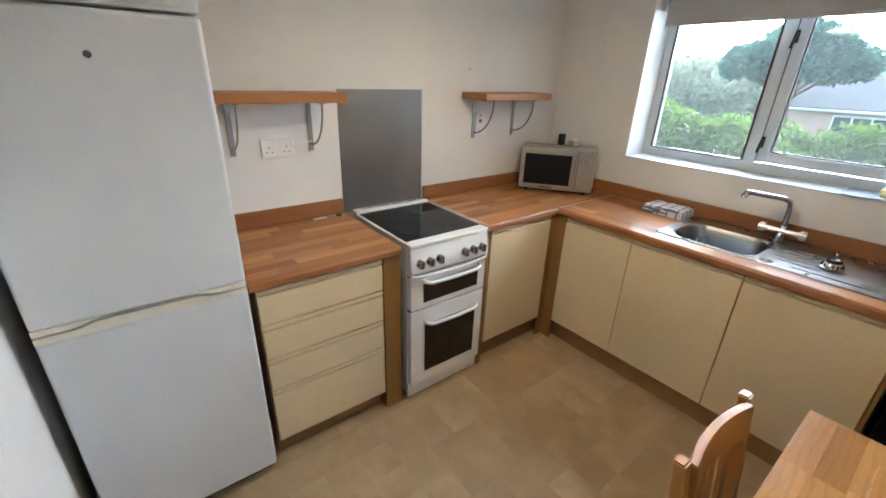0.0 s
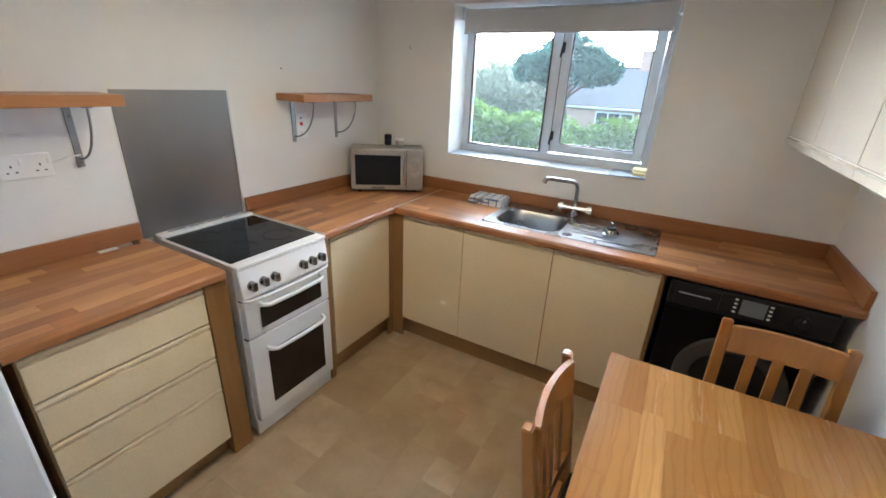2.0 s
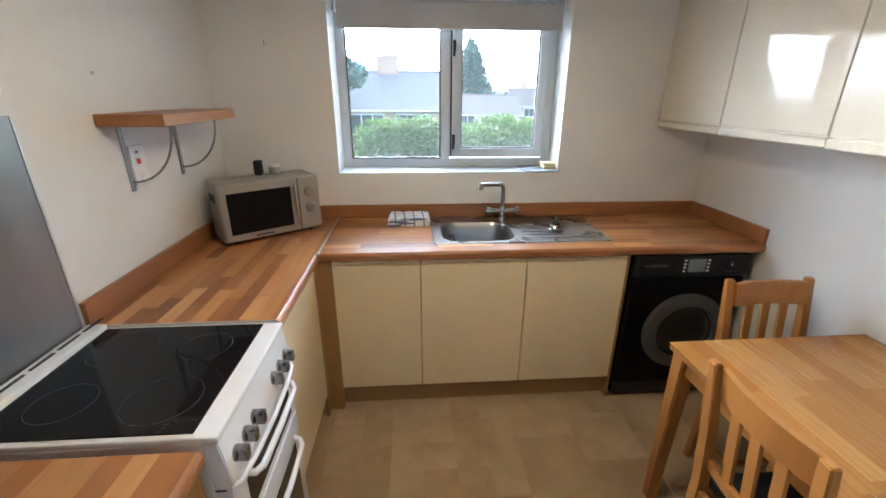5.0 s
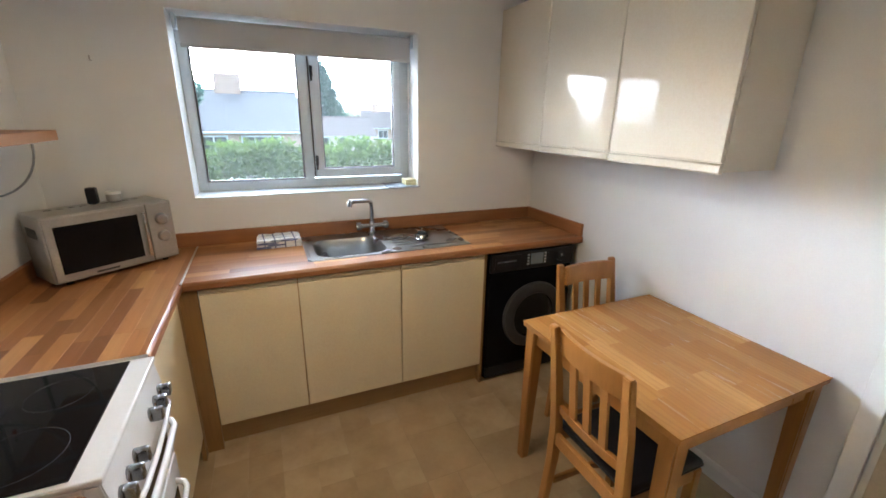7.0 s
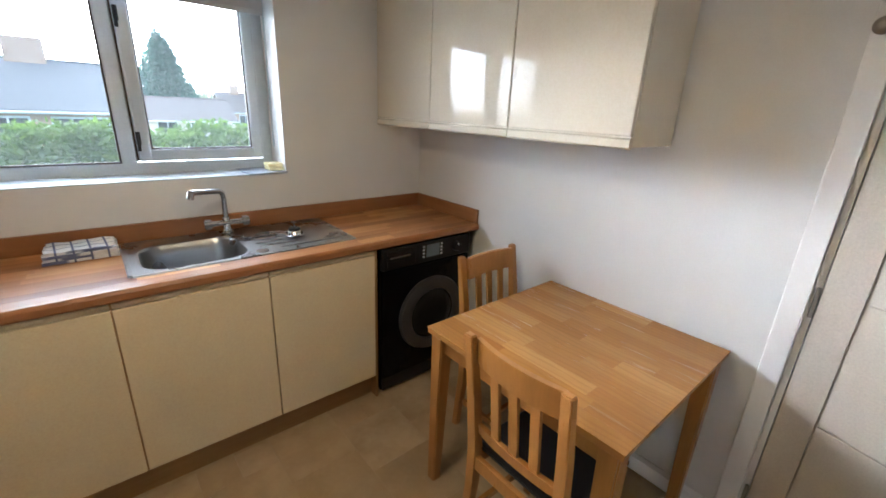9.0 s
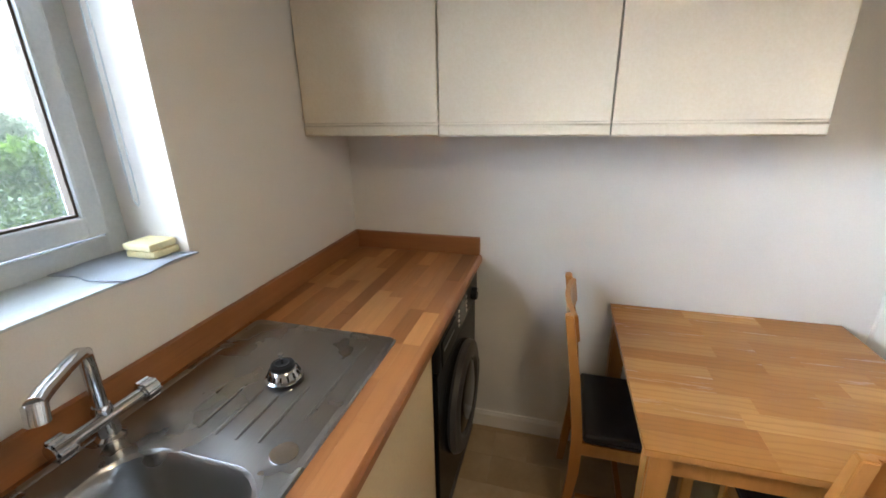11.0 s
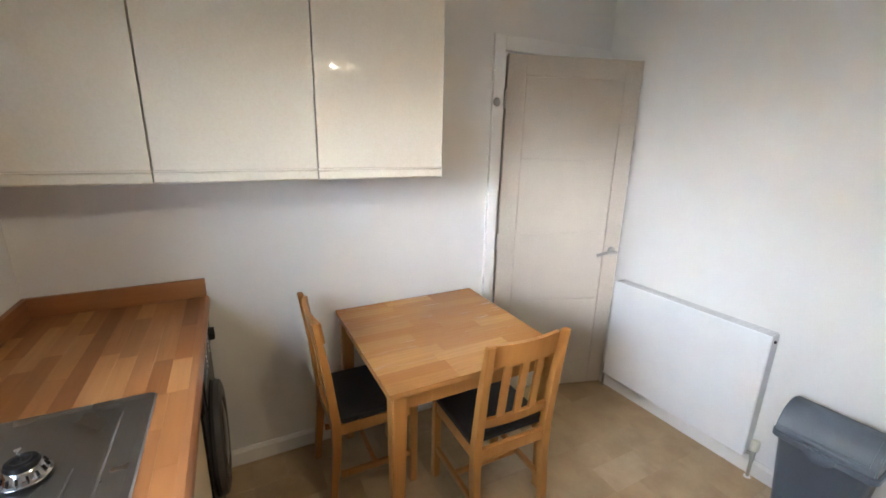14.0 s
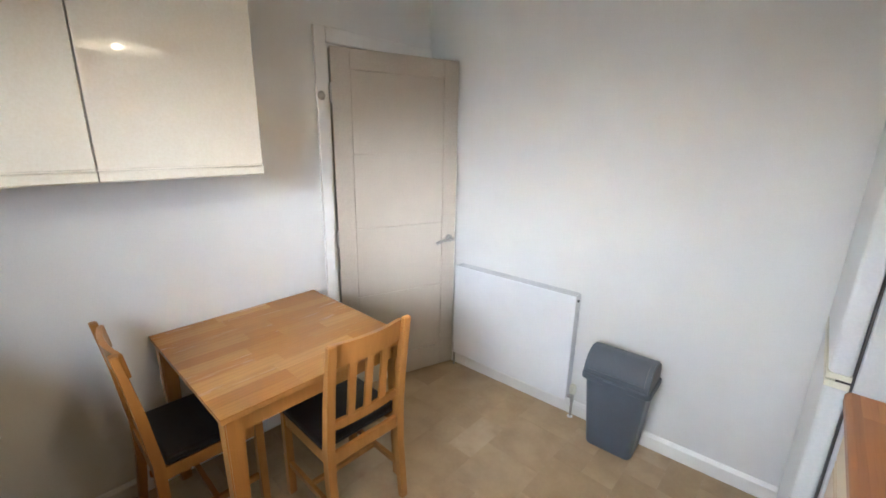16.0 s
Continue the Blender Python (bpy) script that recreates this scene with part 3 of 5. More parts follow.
dr = thing("drawer_unit", (0.29, -2.07, 0), label="cream four-drawer kitchen unit with grip rails", category="drawer unit")
part("body", bx(0.02, 0.556, -2.338, -1.80, 0.11, 0.868, 0.001), PANEL, dr)
for z0, z1 in ((0.708, 0.858), (0.548, 0.700), (0.393, 0.540), (0.11, 0.385)):
    part("drawer", lip_front(-2.334, -1.803, 0.557, 0.58, z0, z1, "y"), CREAM, dr)
# dark strips paint the shade between one drawer and the next
for z in (0.700, 0.540, 0.385):
    part("shadow_gap", bx(0.5562, 0.562, -2.332, -1.805, z + 0.0004, z + 0.0076), SEAM, dr, smooth=False)
for px in (0.08, 0.49):
    for py in (-2.28, -1.86):
        part("foot", cyl((px, py, 0), (px, py, 0.11), 0.017, n=12), BLACKPLASTIC, dr)


def nosing(x0, x1, yf, along="x"):
    """The rounded front edge of a worktop."""
    o = [(yf + 0.03, WT - TT), (yf + 0.006, WT - TT), (yf, WT - TT + 0.008), (yf, WT - 0.012), (yf + 0.004, WT - 0.004), (yf + 0.012, WT), (yf + 0.03, WT)]
    if along == "x":
        return prism(o, x1 - x0, "x", x0)
    return prism([(-u, v) for u, v in o], x1 - x0, "y", x0)


STAVES = []        # rectangles of worktop surface to be laid with staves: (worktop, x0, x1, y0, y1, along)
CORE = WT - 0.004
wn_top = thing("worktop", (1.7, -0.3, WT - TT), label="oiled wood stave worktop around the steel sink", category="worktop")
c = bx(0.601, 1.16, -0.57, -0.001, WT - TT, CORE)
bx(2.03, R - 0.001, -0.57, -0.001, WT - TT, CORE, bm=c), bx(1.16, 2.03, -0.57, -0.48, WT - TT, CORE, bm=c), bx(1.16, 2.03, -0.05, -0.001, WT - TT, CORE, bm=c)
part("core", c, EDGE_X, wn_top, smooth=False)
part("front_edge", nosing(0.601, R - 0.001, -0.60), EDGE_X, wn_top)
STAVES += [(wn_top, 0.601, 1.16, -0.57, -0.001, "x"), (wn_top, 2.03, R - 0.001, -0.57, -0.001, "x"), (wn_top, 1.16, 2.03, -0.57, -0.48, "x")]
ww_top = thing("worktop", (0.3, -0.6, WT - TT), label="oiled wood stave worktop under the microwave", category="worktop")
part("core", bx(0.001, 0.57, -1.184, -0.001, WT - TT, CORE), EDGE_Y, ww_top, smooth=False)
part("front_edge", nosing(-1.184, -0.601, -0.60, "y"), EDGE_Y, ww_top)
part("inner_edge", bx(0.5702, 0.596, -0.6005, -0.001, WT - TT, WT), EDGE_Y, ww_top)
STAVES += [(ww_top, 0.001, 0.57, -1.184, -0.001, "y")]
part("joint_strip", bx(0.594, 0.603, -0.597, -0.02, WT - 0.001, WT + 0.0025, 0.001), ALU, ww_top, "aluminium joint strip")
part("end_strip", bx(0.001, 0.595, -1.188, -1.184, WT - TT, WT + 0.002, 0.0008), ALU, ww_top, "aluminium end strip")
wd_top = thing("worktop", (0.3, -2.03, WT - TT), label="oiled wood stave worktop between cooker and fridge", category="worktop")
part("core", bx(0.001, 0.57, -2.362, -1.714, WT - TT, CORE), EDGE_Y, wd_top, smooth=False)
part("front_edge", nosing(-2.362, -1.714, -0.60, "y"), EDGE_Y, wd_top)
STAVES += [(wd_top, 0.001, 0.57, -2.362, -1.714, "y")]


def upstand(x0, x1, y0, y1, mat, label):
    return solo("upstand", bx(x0, x1, y0, y1, WT + 0.0005, 0.99, 0.002), mat, label, "upstand")


upstand(0.0205, R - 0.02, -0.019, -0.001, EDGE_X, "brown wood upstand along the wall behind the sink")
upstand(R - 0.0195, R - 0.001, -0.592, -0.001, EDGE_Y, "short brown wood upstand at the worktop end")
upstand(0.001, 0.019, -1.186, -0.001, EDGE_Y, "brown wood upstand behind the microwave")
upstand(0.001, 0.019, -2.36, -1.722, EDGE_Y, "brown wood upstand behind the drawer worktop")

# wall cupboards
CX = 2.464
for y0, y1, lab in ((-0.506, -0.006, "gloss cream wall cupboard in the corner"), (-1.036, -0.510, "gloss cream wall cupboard in the middle of the row"), (-1.57, -1.04, "gloss cream wall cupboard at the open end")):
    c = thing("wall_cupboard", (2.64, (y0 + y1) / 2, 1.44), label=lab, category="kitchen cupboard", group="wall cupboards")
    part("body", bx(CX + 0.022, R - 0.001, y0 - 0.001, y1 + 0.001, 1.438, 2.26, 0.002), CARCASS, c)
    d = part("door", bx(CX, CX + 0.02, y0, y1, 1.474, 2.258, 0.004), GLOSSCREAM, c)
    part("grip", prism([(CX + 0.02, 1.432), (CX + 0.005, 1.432), (CX - 0.001, 1.438), (CX - 0.001, 1.462), (CX + 0.004, 1.468), (CX + 0.02, 1.468)], y1 - y0, "y", y0), GLOSSCREAM, d)
    part("shadow_gap", bx(CX + 0.006, CX + 0.021, y0, y1, 1.4685, 1.4735), CARCASS, c, smooth=False)

# cooker
ck = thing("cooker", (0.31, -1.43, 0), label="white freestanding electric cooker with double oven", category="cooker")
Y0, Y1 = -1.672, -1.19
part("body", bx(0.03, 0.575, Y0, Y1, 0.03, 0.888, 0.004), ENAMEL, ck)
part("hob_surround", bx(0.025, 0.612, Y0 - 0.002, Y1 + 0.002, 0.888, 0.905, 0.005), ENAMEL, ck)
hob = part("hob", bx(0.075, 0.555, Y0 + 0.012, Y1 - 0.012, 0.9035, 0.9085, 0.002), BLACKGLASS, ck, "black ceramic glass hob")
for x, y, r in ((0.43, -1.545, 0.088), (0.43, -1.32, 0.07), (0.20, -1.545, 0.07), (0.20, -1.32, 0.088)):
    part("ring", tube([(x + r * math.cos(a), y + r * math.sin(a), 0.9086) for a in [math.pi * k / 24 for k in range(49)]], 0.0011, 6), RING, hob)
part("back_rail", bx(0.012, 0.07, Y0, Y1, 0.9, 0.921, 0.006), ENAMEL, ck)
b = bx(0.03, 0.04, -1.62, -1.54, 0.9205, 0.9225)
for i in range(1, 5):
    bx(0.03, 0.04, -1.62 + 0.095 * i, -1.54 + 0.095 * i, 0.9205, 0.9225, bm=b)
part("vent_slot", b, BLACKPLASTIC, ck, smooth=False)
cp = part("control_panel", prism([(0.575, 0.745), (0.612, 0.745), (0.624, 0.765), (0.606, 0.888), (0.575, 0.888)], Y1 - Y0, "y", Y0, bev=0.003), ENAMEL, ck)
for y in (-1.625, -1.567, -1.51, -1.352, -1.295, -1.237):
    k = lathe([(0, 0), (0.02, 0), (0.02, 0.008), (0.017, 0.011), (0, 0.011)], (0.612, y, 0.81), 20, axis="x")
    bx(0.62, 0.648, y - 0.0105, y + 0.0105, 0.791, 0.829, 0.004, bm=k)
    part("knob", k, KNOB, cp, "dark chrome control knob")
    part("knob_base", lathe([(0, 0), (0.024, 0), (0.024, 0.003), (0, 0.003)], (0.611, y, 0.81), 20, axis="x"), BLACKPLASTIC, cp)
for name, z0, z1, wz0, wz1, wy0, wy1 in (("grill_door", 0.556, 0.738, 0.588, 0.69, -1.597, -1.245), ("oven_door", 0.10, 0.548, 0.165, 0.455, -1.585, -1.25)):
    d = part(name, bx(0.576, 0.612, Y0 + 0.004, Y1 - 0.004, z0, z1, 0.005), ENAMEL, ck)
    part("window", bx(0.6105, 0.6145, wy0, wy1, wz0, wz1, 0.001), OVENGLASS, d, "dark glass oven window")
    zh = wz1 + 0.018
    t = tube([(0.61, wy0 + 0.0, zh + 0.006), (0.634, wy0 + 0.006, zh), (0.646, wy0 + 0.03, zh - 0.004), (0.648, (wy0 + wy1) / 2, zh - 0.006), (0.646, wy1 - 0.03, zh - 0.004), (0.634, wy1 - 0.006, zh), (0.61, wy1, zh + 0.006)], 0.0095, 10)
    part("handle", t, ENAMEL, d)
part("panel_lip", tube([(0.612, Y0 + 0.004, 0.752), (0.628, Y0 + 0.02, 0.748), (0.636, Y0 + 0.12, 0.744), (0.638, (Y0 + Y1) / 2, 0.742), (0.636, Y1 - 0.12, 0.744), (0.628, Y1 - 0.02, 0.748), (0.612, Y1 - 0.004, 0.752)], 0.007, 10), ENAMEL, cp)
# black strips set in the door gaps as painted shade
part("door_gap_shade", bx(0.575, 0.600, Y0 + 0.003, Y1 - 0.003, 0.5485, 0.5555), BLACKPLASTIC, ck, smooth=False)
part("door_gap_shade", bx(0.575, 0.600, Y0 + 0.003, Y1 - 0.003, 0.7385, 0.7445), BLACKPLASTIC, ck, smooth=False)
part("plinth", bx(0.56, 0.585, Y0, Y1, 0.008, 0.098, 0.004), ENAMEL, ck)
for py in (Y0 + 0.04, Y1 - 0.04):
    for px in (0.09, 0.53):
        part("foot", cyl((px, py, 0), (px, py, 0.03), 0.02, n=12), BLACKPLASTIC, ck)
sp = thing("splashback", (0.003, -1.457, 0.91), label="brushed stainless steel splashback behind the cooker", category="splashback")
part("sheet", bx(0.001, 0.005, -1.715, -1.205, 0.905, 1.547, 0.001), STEEL_Y, sp)
part("edge_trim", bx(0.001, 0.0065, -1.2045, -1.196, 0.905, 1.547, 0.001), ALU, sp)

# fridge freezer
ff = thing("fridge_freezer", (0.34, -2.65, 0), label="tall white fridge freezer with yellowed handle trim", category="fridge freezer")
FY0_, FY1_ = -2.928, -2.372
part("cabinet", bx(0.03, 0.585, FY0_, FY1_, 0.03, 1.80, 0.006), FRIDGE, ff)
part("top_rail", bx(0.586, 0.638, FY0_, FY1_, 1.758, 1.80, 0.008), FRIDGE, ff)
part("fridge_door", bx(0.593, 0.647, FY0_ + 0.001, FY1_ - 0.001, 0.946, 1.75, 0.012, 3), FRIDGE, ff)
part("freezer_door", bx(0.593, 0.647, FY0_ + 0.001, FY1_ - 0.001, 0.07, 0.905, 0.012, 3), FRIDGE, ff)
part("seal", bx(0.586, 0.592, FY0_ + 0.006, FY1_ - 0.006, 0.07, 1.75), DARKGREY, ff, smooth=False)
n = 36
for (lab, lo, hi) in (("upper", 0.0, 0), ("lower", 0.0, 0)):
    pts = []
    for i in range(n + 1):
        y = FY0_ + 0.003 + (FY1_ - FY0_ - 0.006) * i / n
        u = i / n
        wob = 0.016 * (1 / (1 + math.exp(-(u - 0.22) * 45)) - 1 / (1 + math.exp(-(u - 0.78) * 45)))
        pts.append((y, wob))
    if lab == "upper":
        o = [(y, 0.9305 + w) for y, w in pts] + [(y, 0.9475) for y, w in reversed(pts)]
    else:
        o = [(y, 0.903) for y, w in pts] + [(y, 0.9225 + w * 0.85) for y, w in reversed(pts)]
    part("grip_trim", prism(o, 0.055, "x", 0.593, bev=0.0), YELLOWED, ff, "yellowed plastic grip trim", smooth=False)
part("grip_recess", bx(0.592, 0.625, FY0_ + 0.006, FY1_ - 0.006, 0.915, 0.945), BLACKPLASTIC, ff, smooth=False)
part("kick_plate", bx(0.565, 0.60, FY0_ + 0.01, FY1_ - 0.01, 0.015, 0.065, 0.004), DARKGREY, ff)
part("badge", lathe([(0, 0), (0.009, 0), (0.009, 0.002), (0, 0.003)], (0.647, -2.636, 1.647), 16, axis="x"), DARKGREY, ff)
for px in (0.1, 0.55):
    for py in (FY0_ + 0.05, FY1_ - 0.05):
        part("foot", cyl((px, py, 0), (px, py, 0.03), 0.02, n=12), BLACKPLASTIC, ff)

# washing machine
wm = thing("washing_machine", (2.44, -0.3, 0), label="black front-loading washing machine under the worktop", category="washing machine")
part("body", bx(2.135, 2.735, -0.56, -0.03, 0.015, 0.862, 0.008), BLACKBODY, wm)
part("front", bx(2.137, 2.733, -0.582, -0.5605, 0.10, 0.735, 0.006), BLACKBODY, wm)
pan = part("control_panel", bx(2.137, 2.733, -0.59, -0.5605, 0.74, 0.86, 0.008), BLACKPLASTIC, wm)
part("drawer_front", bx(2.16, 2.335, -0.596, -0.5895, 0.755, 0.845, 0.004), BLACKPLASTIC, pan)
part("brand_bar", bx(2.175, 2.30, -0.5975, -0.5955, 0.806, 0.813), ALU, pan, smooth=False)
part("display", bx(2.41, 2.50, -0.5925, -0.589, 0.77, 0.84, 0.001), LCD, pan, "grey liquid crystal display")
for x in (2.385, 2.508):
    for i in range(4):
        part("button", bx(x, x + 0.012, -0.593, -0.5895, 0.772 + 0.019 * i, 0.781 + 0.019 * i, 0.001), SOCKETWHITE, pan)
part("dial", lathe([(0, 0), (0.028, 0), (0.026, 0.02), (0.022, 0.024), (0, 0.024)], (2.62, -0.589, 0.80), 28, axis="y"), BLACKPLASTIC, pan)
part("dial_mark", bx(2.617, 2.623, -0.6145, -0.6125, 0.81, 0.822), SOCKETWHITE, pan, smooth=False)
prt = part("porthole", lathe([(0.215, 0), (0.222, 0.012), (0.215, 0.03), (0.19, 0.038), (0.158, 0.036), (0.15, 0.028), (0.15, 0)], (2.455, -0.581, 0.43), 48, axis="y"), DARKGREY, wm, "dark grey round door ring")
part("door_glass", lathe([(0.153, 0), (0.152, 0.02), (0.135, 0.032), (0.09, 0.038), (0.0, 0.04)], (2.455, -0.581, 0.43), 40, axis="y"), SMOKED, prt)
part("latch", bx(2.64, 2.665, -0.618, -0.60, 0.39, 0.47, 0.006), DARKGREY, prt)
part("plinth_panel", bx(2.14, 2.73, -0.575, -0.5605, 0.018, 0.095, 0.004), BLACKPLASTIC, wm)
for px in (2.18, 2.69):
    for py in (-0.52, -0.08):
        part("foot", cyl((px, py, 0), (px, py, 0.016), 0.018, n=12), BLACKPLASTIC, wm)

# ---- sink and tap ----
sk = thing("kitchen_sink", (1.6, -0.27, WT), label="stainless steel inset sink with bowl and ribbed drainer", category="sink")
SX0, SX1, SY0, SY1 = 1.135, 2.05, -0.498, -0.032
BX0, BX1, BY0, BY1 = 1.185, 1.57, -0.462, -0.135


def loop(b, pts, z):
    return [b.verts.new((x, y, z)) for x, y in pts]


def bridge(b, a, c):
    k = len(a)
    for i in range(k):
        b.faces.new((a[i], a[(i + 1) % k], c[(i + 1) % k], c[i]))


s = bmesh.new()
outer0 = loop(s, rounded(SX0, SX1, SY0, SY1, 0.02), WT + 0.0005)
outer1 = loop(s, rounded(SX0 + 0.004, SX1 - 0.004, SY0 + 0.004, SY1 - 0.004, 0.02), WT + 0.005)
outer2 = loop(s, rounded(SX0 + 0.014, SX1 - 0.014, SY0 + 0.014, SY1 - 0.014, 0.018), WT + 0.0045)
flat = loop(s, rounded(SX0 + 0.02, SX1 - 0.02, SY0 + 0.02, SY1 - 0.02, 0.016), WT + 0.002)
bridge(s, outer0, outer1), bridge(s, outer1, outer2), bridge(s, outer2, flat)
rim = loop(s, rounded(BX0, BX1, BY0, BY1, 0.09), WT + 0.002)
bridge(s, flat, rim)
prev = rim
for inset, z, r in ((0.006, WT - 0.004, 0.088), (0.014, WT - 0.05, 0.085), (0.024, WT - 0.13, 0.08), (0.045, WT - 0.15, 0.07)):
    nx = loop(s, rounded(BX0 + inset, BX1 - inset, BY0 + inset, BY1 - inset, r), z)
    bridge(s, prev, nx)
    prev = nx
s.faces.new(prev)
part("basin", s, STEEL_X, sk)
for y, xa, xb in ((-0.175, 1.66, 1.76), (-0.225, 1.63, 1.775), (-0.275, 1.62, 1.765), (-0.325, 1.62, 1.755), (-0.375, 1.625, 1.80), (-0.43, 1.70, 1.985)):
    rb = tube([(xa, y, WT + 0.0008), (xa + 0.015, y, WT + 0.003), ((xa + xb) / 2, y, WT + 0.0034), (xb - 0.03, y, WT + 0.003), (xb, y, WT + 0.0004)], 0.0036, 8)
    part("drainer_rib", rb, STEEL_X, sk)
part("overflow", lathe([(0.027, 0), (0.027, 0.0015), (0.022, 0.002), (0, 0.001)], (1.615, -0.44, WT + 0.002), 24), CHROME, sk)
part("waste", lathe([(0.042, 0), (0.04, 0.003), (0.028, 0.001), (0, 0.001)], (1.38, -0.30, WT - 0.15), 28), CHROME, sk)
tap = thing("mixer_tap", (1.562, -0.08, WT + 0.002), label="chrome swan-neck kitchen mixer tap with two levers", category="tap")
part("column", lathe([(0.026, 0), (0.026, 0.008), (0.019, 0.014), (0.018, 0.07), (0.015, 0.08), (0, 0.08)], (1.562, -0.08, WT + 0.002), 24), CHROME, tap)
part("spout", tube([(1.562, -0.08, WT + 0.07), (1.562, -0.082, 1.03), (1.561, -0.086, 1.085), (1.555, -0.098, 1.115), (1.535, -0.118, 1.128), (1.49, -0.155, 1.135), (1.43, -0.21, 1.146), (1.405, -0.236, 1.149)], 0.0125, 16), CHROME, tap)
part("spout_end", cyl((1.408, -0.232, 1.152), (1.400, -0.240, 1.122), 0.0145, bev=0.002), CHROME, tap)
part("valve_bar", cyl((1.495, -0.088, 0.966), (1.632, -0.088, 0.966), 0.013), CHROME, tap)
for x, sx in ((1.497, -1), (1.63, 1)):
    h = cyl((x, -0.088, 0.966), (x + 0.034 * sx, -0.088, 0.966), 0.021, bev=0.004)
    for k in range(6):
        a = k * math.pi / 3
        cyl((x + 0.004 * sx, -0.088 + 0.02 * math.cos(a), 0.966 + 0.02 * math.sin(a)), (x + 0.03 * sx, -0.088 + 0.02 * math.cos(a), 0.966 + 0.02 * math.sin(a)), 0.005, n=8, bm=h)
    part("tap_head", h, CHROME, tap)
plug = thing("sink_strainer", (1.812, -0.3, WT + 0.006), label="steel and black basket strainer plug on the drainer", category="sink plug")
part("basket", lathe([(0.036, 0), (0.044, 0.002), (0.044, 0.005), (0.038, 0.008), (0.031, 0.024), (0.028, 0.027), (0, 0.027)], (1.812, -0.30, WT + 0.0065), 32), CHROME, plug)
for k in range(14):
    a = 2 * math.pi * k / 14
    part("slot", cyl((1.812 + 0.0385 * math.cos(a), -0.30 + 0.0385 * math.sin(a), WT + 0.0165), (1.812 + 0.0335 * math.cos(a), -0.30 + 0.0335 * math.sin(a), WT + 0.028), 0.002, n=6), BLACKPLASTIC, plug)
part("stopper", lathe([(0.028, 0), (0.0295, 0.005), (0.026, 0.012), (0.017, 0.014), (0.012, 0.011), (0, 0.011)], (1.812, -0.30, WT + 0.0335), 24), BLACKPLASTIC, plug)
part("pull", lathe([(0.003, 0), (0.003, 0.02), (0.0055, 0.022), (0.0055, 0.027), (0, 0.029)], (1.812, -0.30, WT + 0.0445), 12), CHROME, plug)


def cloth(x0, x1, y0, y1, z, nx, ny, amp, thick, seed, hem=1.0):
    """A rumpled cloth sheet with thickness and an uneven hem."""
    rs = random.Random(seed)
    ph = [rs.uniform(0, 6) for _ in range(4)]
    b = bmesh.new()
    grid = [[b.verts.new((x0 + (x1 - x0) * i / nx + hem * 0.007 * math.sin(0.9 * j + ph[0]), y0 + (y1 - y0) * j / ny + hem * 0.006 * math.sin(0.7 * i + ph[1]),
             z + amp * (0.5 + 0.3 * math.sin(0.75 * i + 0.3 * j + ph[2]) + 0.2 * math.cos(0.9 * j - 0.35 * i + ph[3])))) for j in range(ny + 1)] for i in range(nx + 1)]
    top = [[b.verts.new(v.co + Vector((0, 0, thick))) for v in row] for row in grid]
    for i in range(nx):
        for j in range(ny):
            b.faces.new((grid[i][j], grid[i][j + 1], grid[i + 1][j + 1], grid[i + 1][j]))
            b.faces.new((top[i][j], top[i + 1][j], top[i + 1][j + 1], top[i][j + 1]))
    edge = [(i, 0) for i in range(nx)] + [(nx, j) for j in range(ny)] + [(i, ny) for i in range(nx, 0, -1)] + [(0, j) for j in range(ny, 0, -1)]
    for (i, j), (k, l) in zip(edge, edge[1:] + edge[:1]):
        b.faces.new((grid[i][j], grid[k][l], top[k][l], top[i][j]))
    return b


tw = thing("tea_towel", (1.015, -0.11, WT), 4, "white and blue checked tea towel, folded, beside the sink", "tea towel")
for k, (a, zz, am) in enumerate(((0, 0.0005, 0.001), (0.005, 0.011, 0.0015), (0.001, 0.0215, 0.002), (0.009, 0.032, 0.005))):
    part("fold", cloth(0.900 + a, 1.132 - a * 0.8, -0.195 + a * 0.9, -0.035 - a * 0.3, WT + zz, 24, 16, am, 0.011, 5 + k, 0.25), TOWEL, tw)
solo("sill_cloth", cloth(1.70, 1.896, -0.02, 0.19, WZ0 + 0.0065, 10, 10, 0.003, 0.004, 3), CLOTHGREY, "blue-grey cloth spread on the window sill", "cloth", at=(1.80, 0.09, WZ0 + 0.006))
sg = thing("sponge", (1.862, 0.075, WZ0 + 0.012), label="two yellow sponge pads stacked on the sill cloth", category="sponge")
part("pad", bx(1.825, 1.90, 0.03, 0.12, WZ0 + 0.0125, WZ0 + 0.031, 0.005), SPONGE, sg)
part("pad", bx(1.822, 1.898, 0.034, 0.122, WZ0 + 0.0315, WZ0 + 0.05, 0.005), SPONGE, sg)

# ---- microwave and what stands on it ----
mw = thing("microwave", (0.165, -0.455, WT), 36.5, "silver microwave oven set across the worktop corner", "microwave", local=True)
mw.matrix_world = pose(0.141, -0.473, WT, 0, 0, 36.5) @ Matrix.Diagonal((1.085, 0.8, 1.05, 1))
MWW, MWD = 0.452, 0.255
part("case", bx(0, MWW, 0.012, MWD, 0.012, 0.282, 0.006), SILVER, mw)
part("front_frame", bx(0, MWW, -0.004, 0.0115, 0.014, 0.282, 0.005), SILVER, mw)
dd = part("door", bx(0.004, 0.345, -0.018, -0.0045, 0.018, 0.278, 0.005), SILVER, mw)
part("door_window", bx(0.03, 0.31, -0.0205, -0.0175, 0.05, 0.242, 0.002), BLACKGLASS, dd, "dark glass microwave window")
hb = cyl((0.33, -0.04, 0.05), (0.33, -0.04, 0.25), 0.007, n=14)
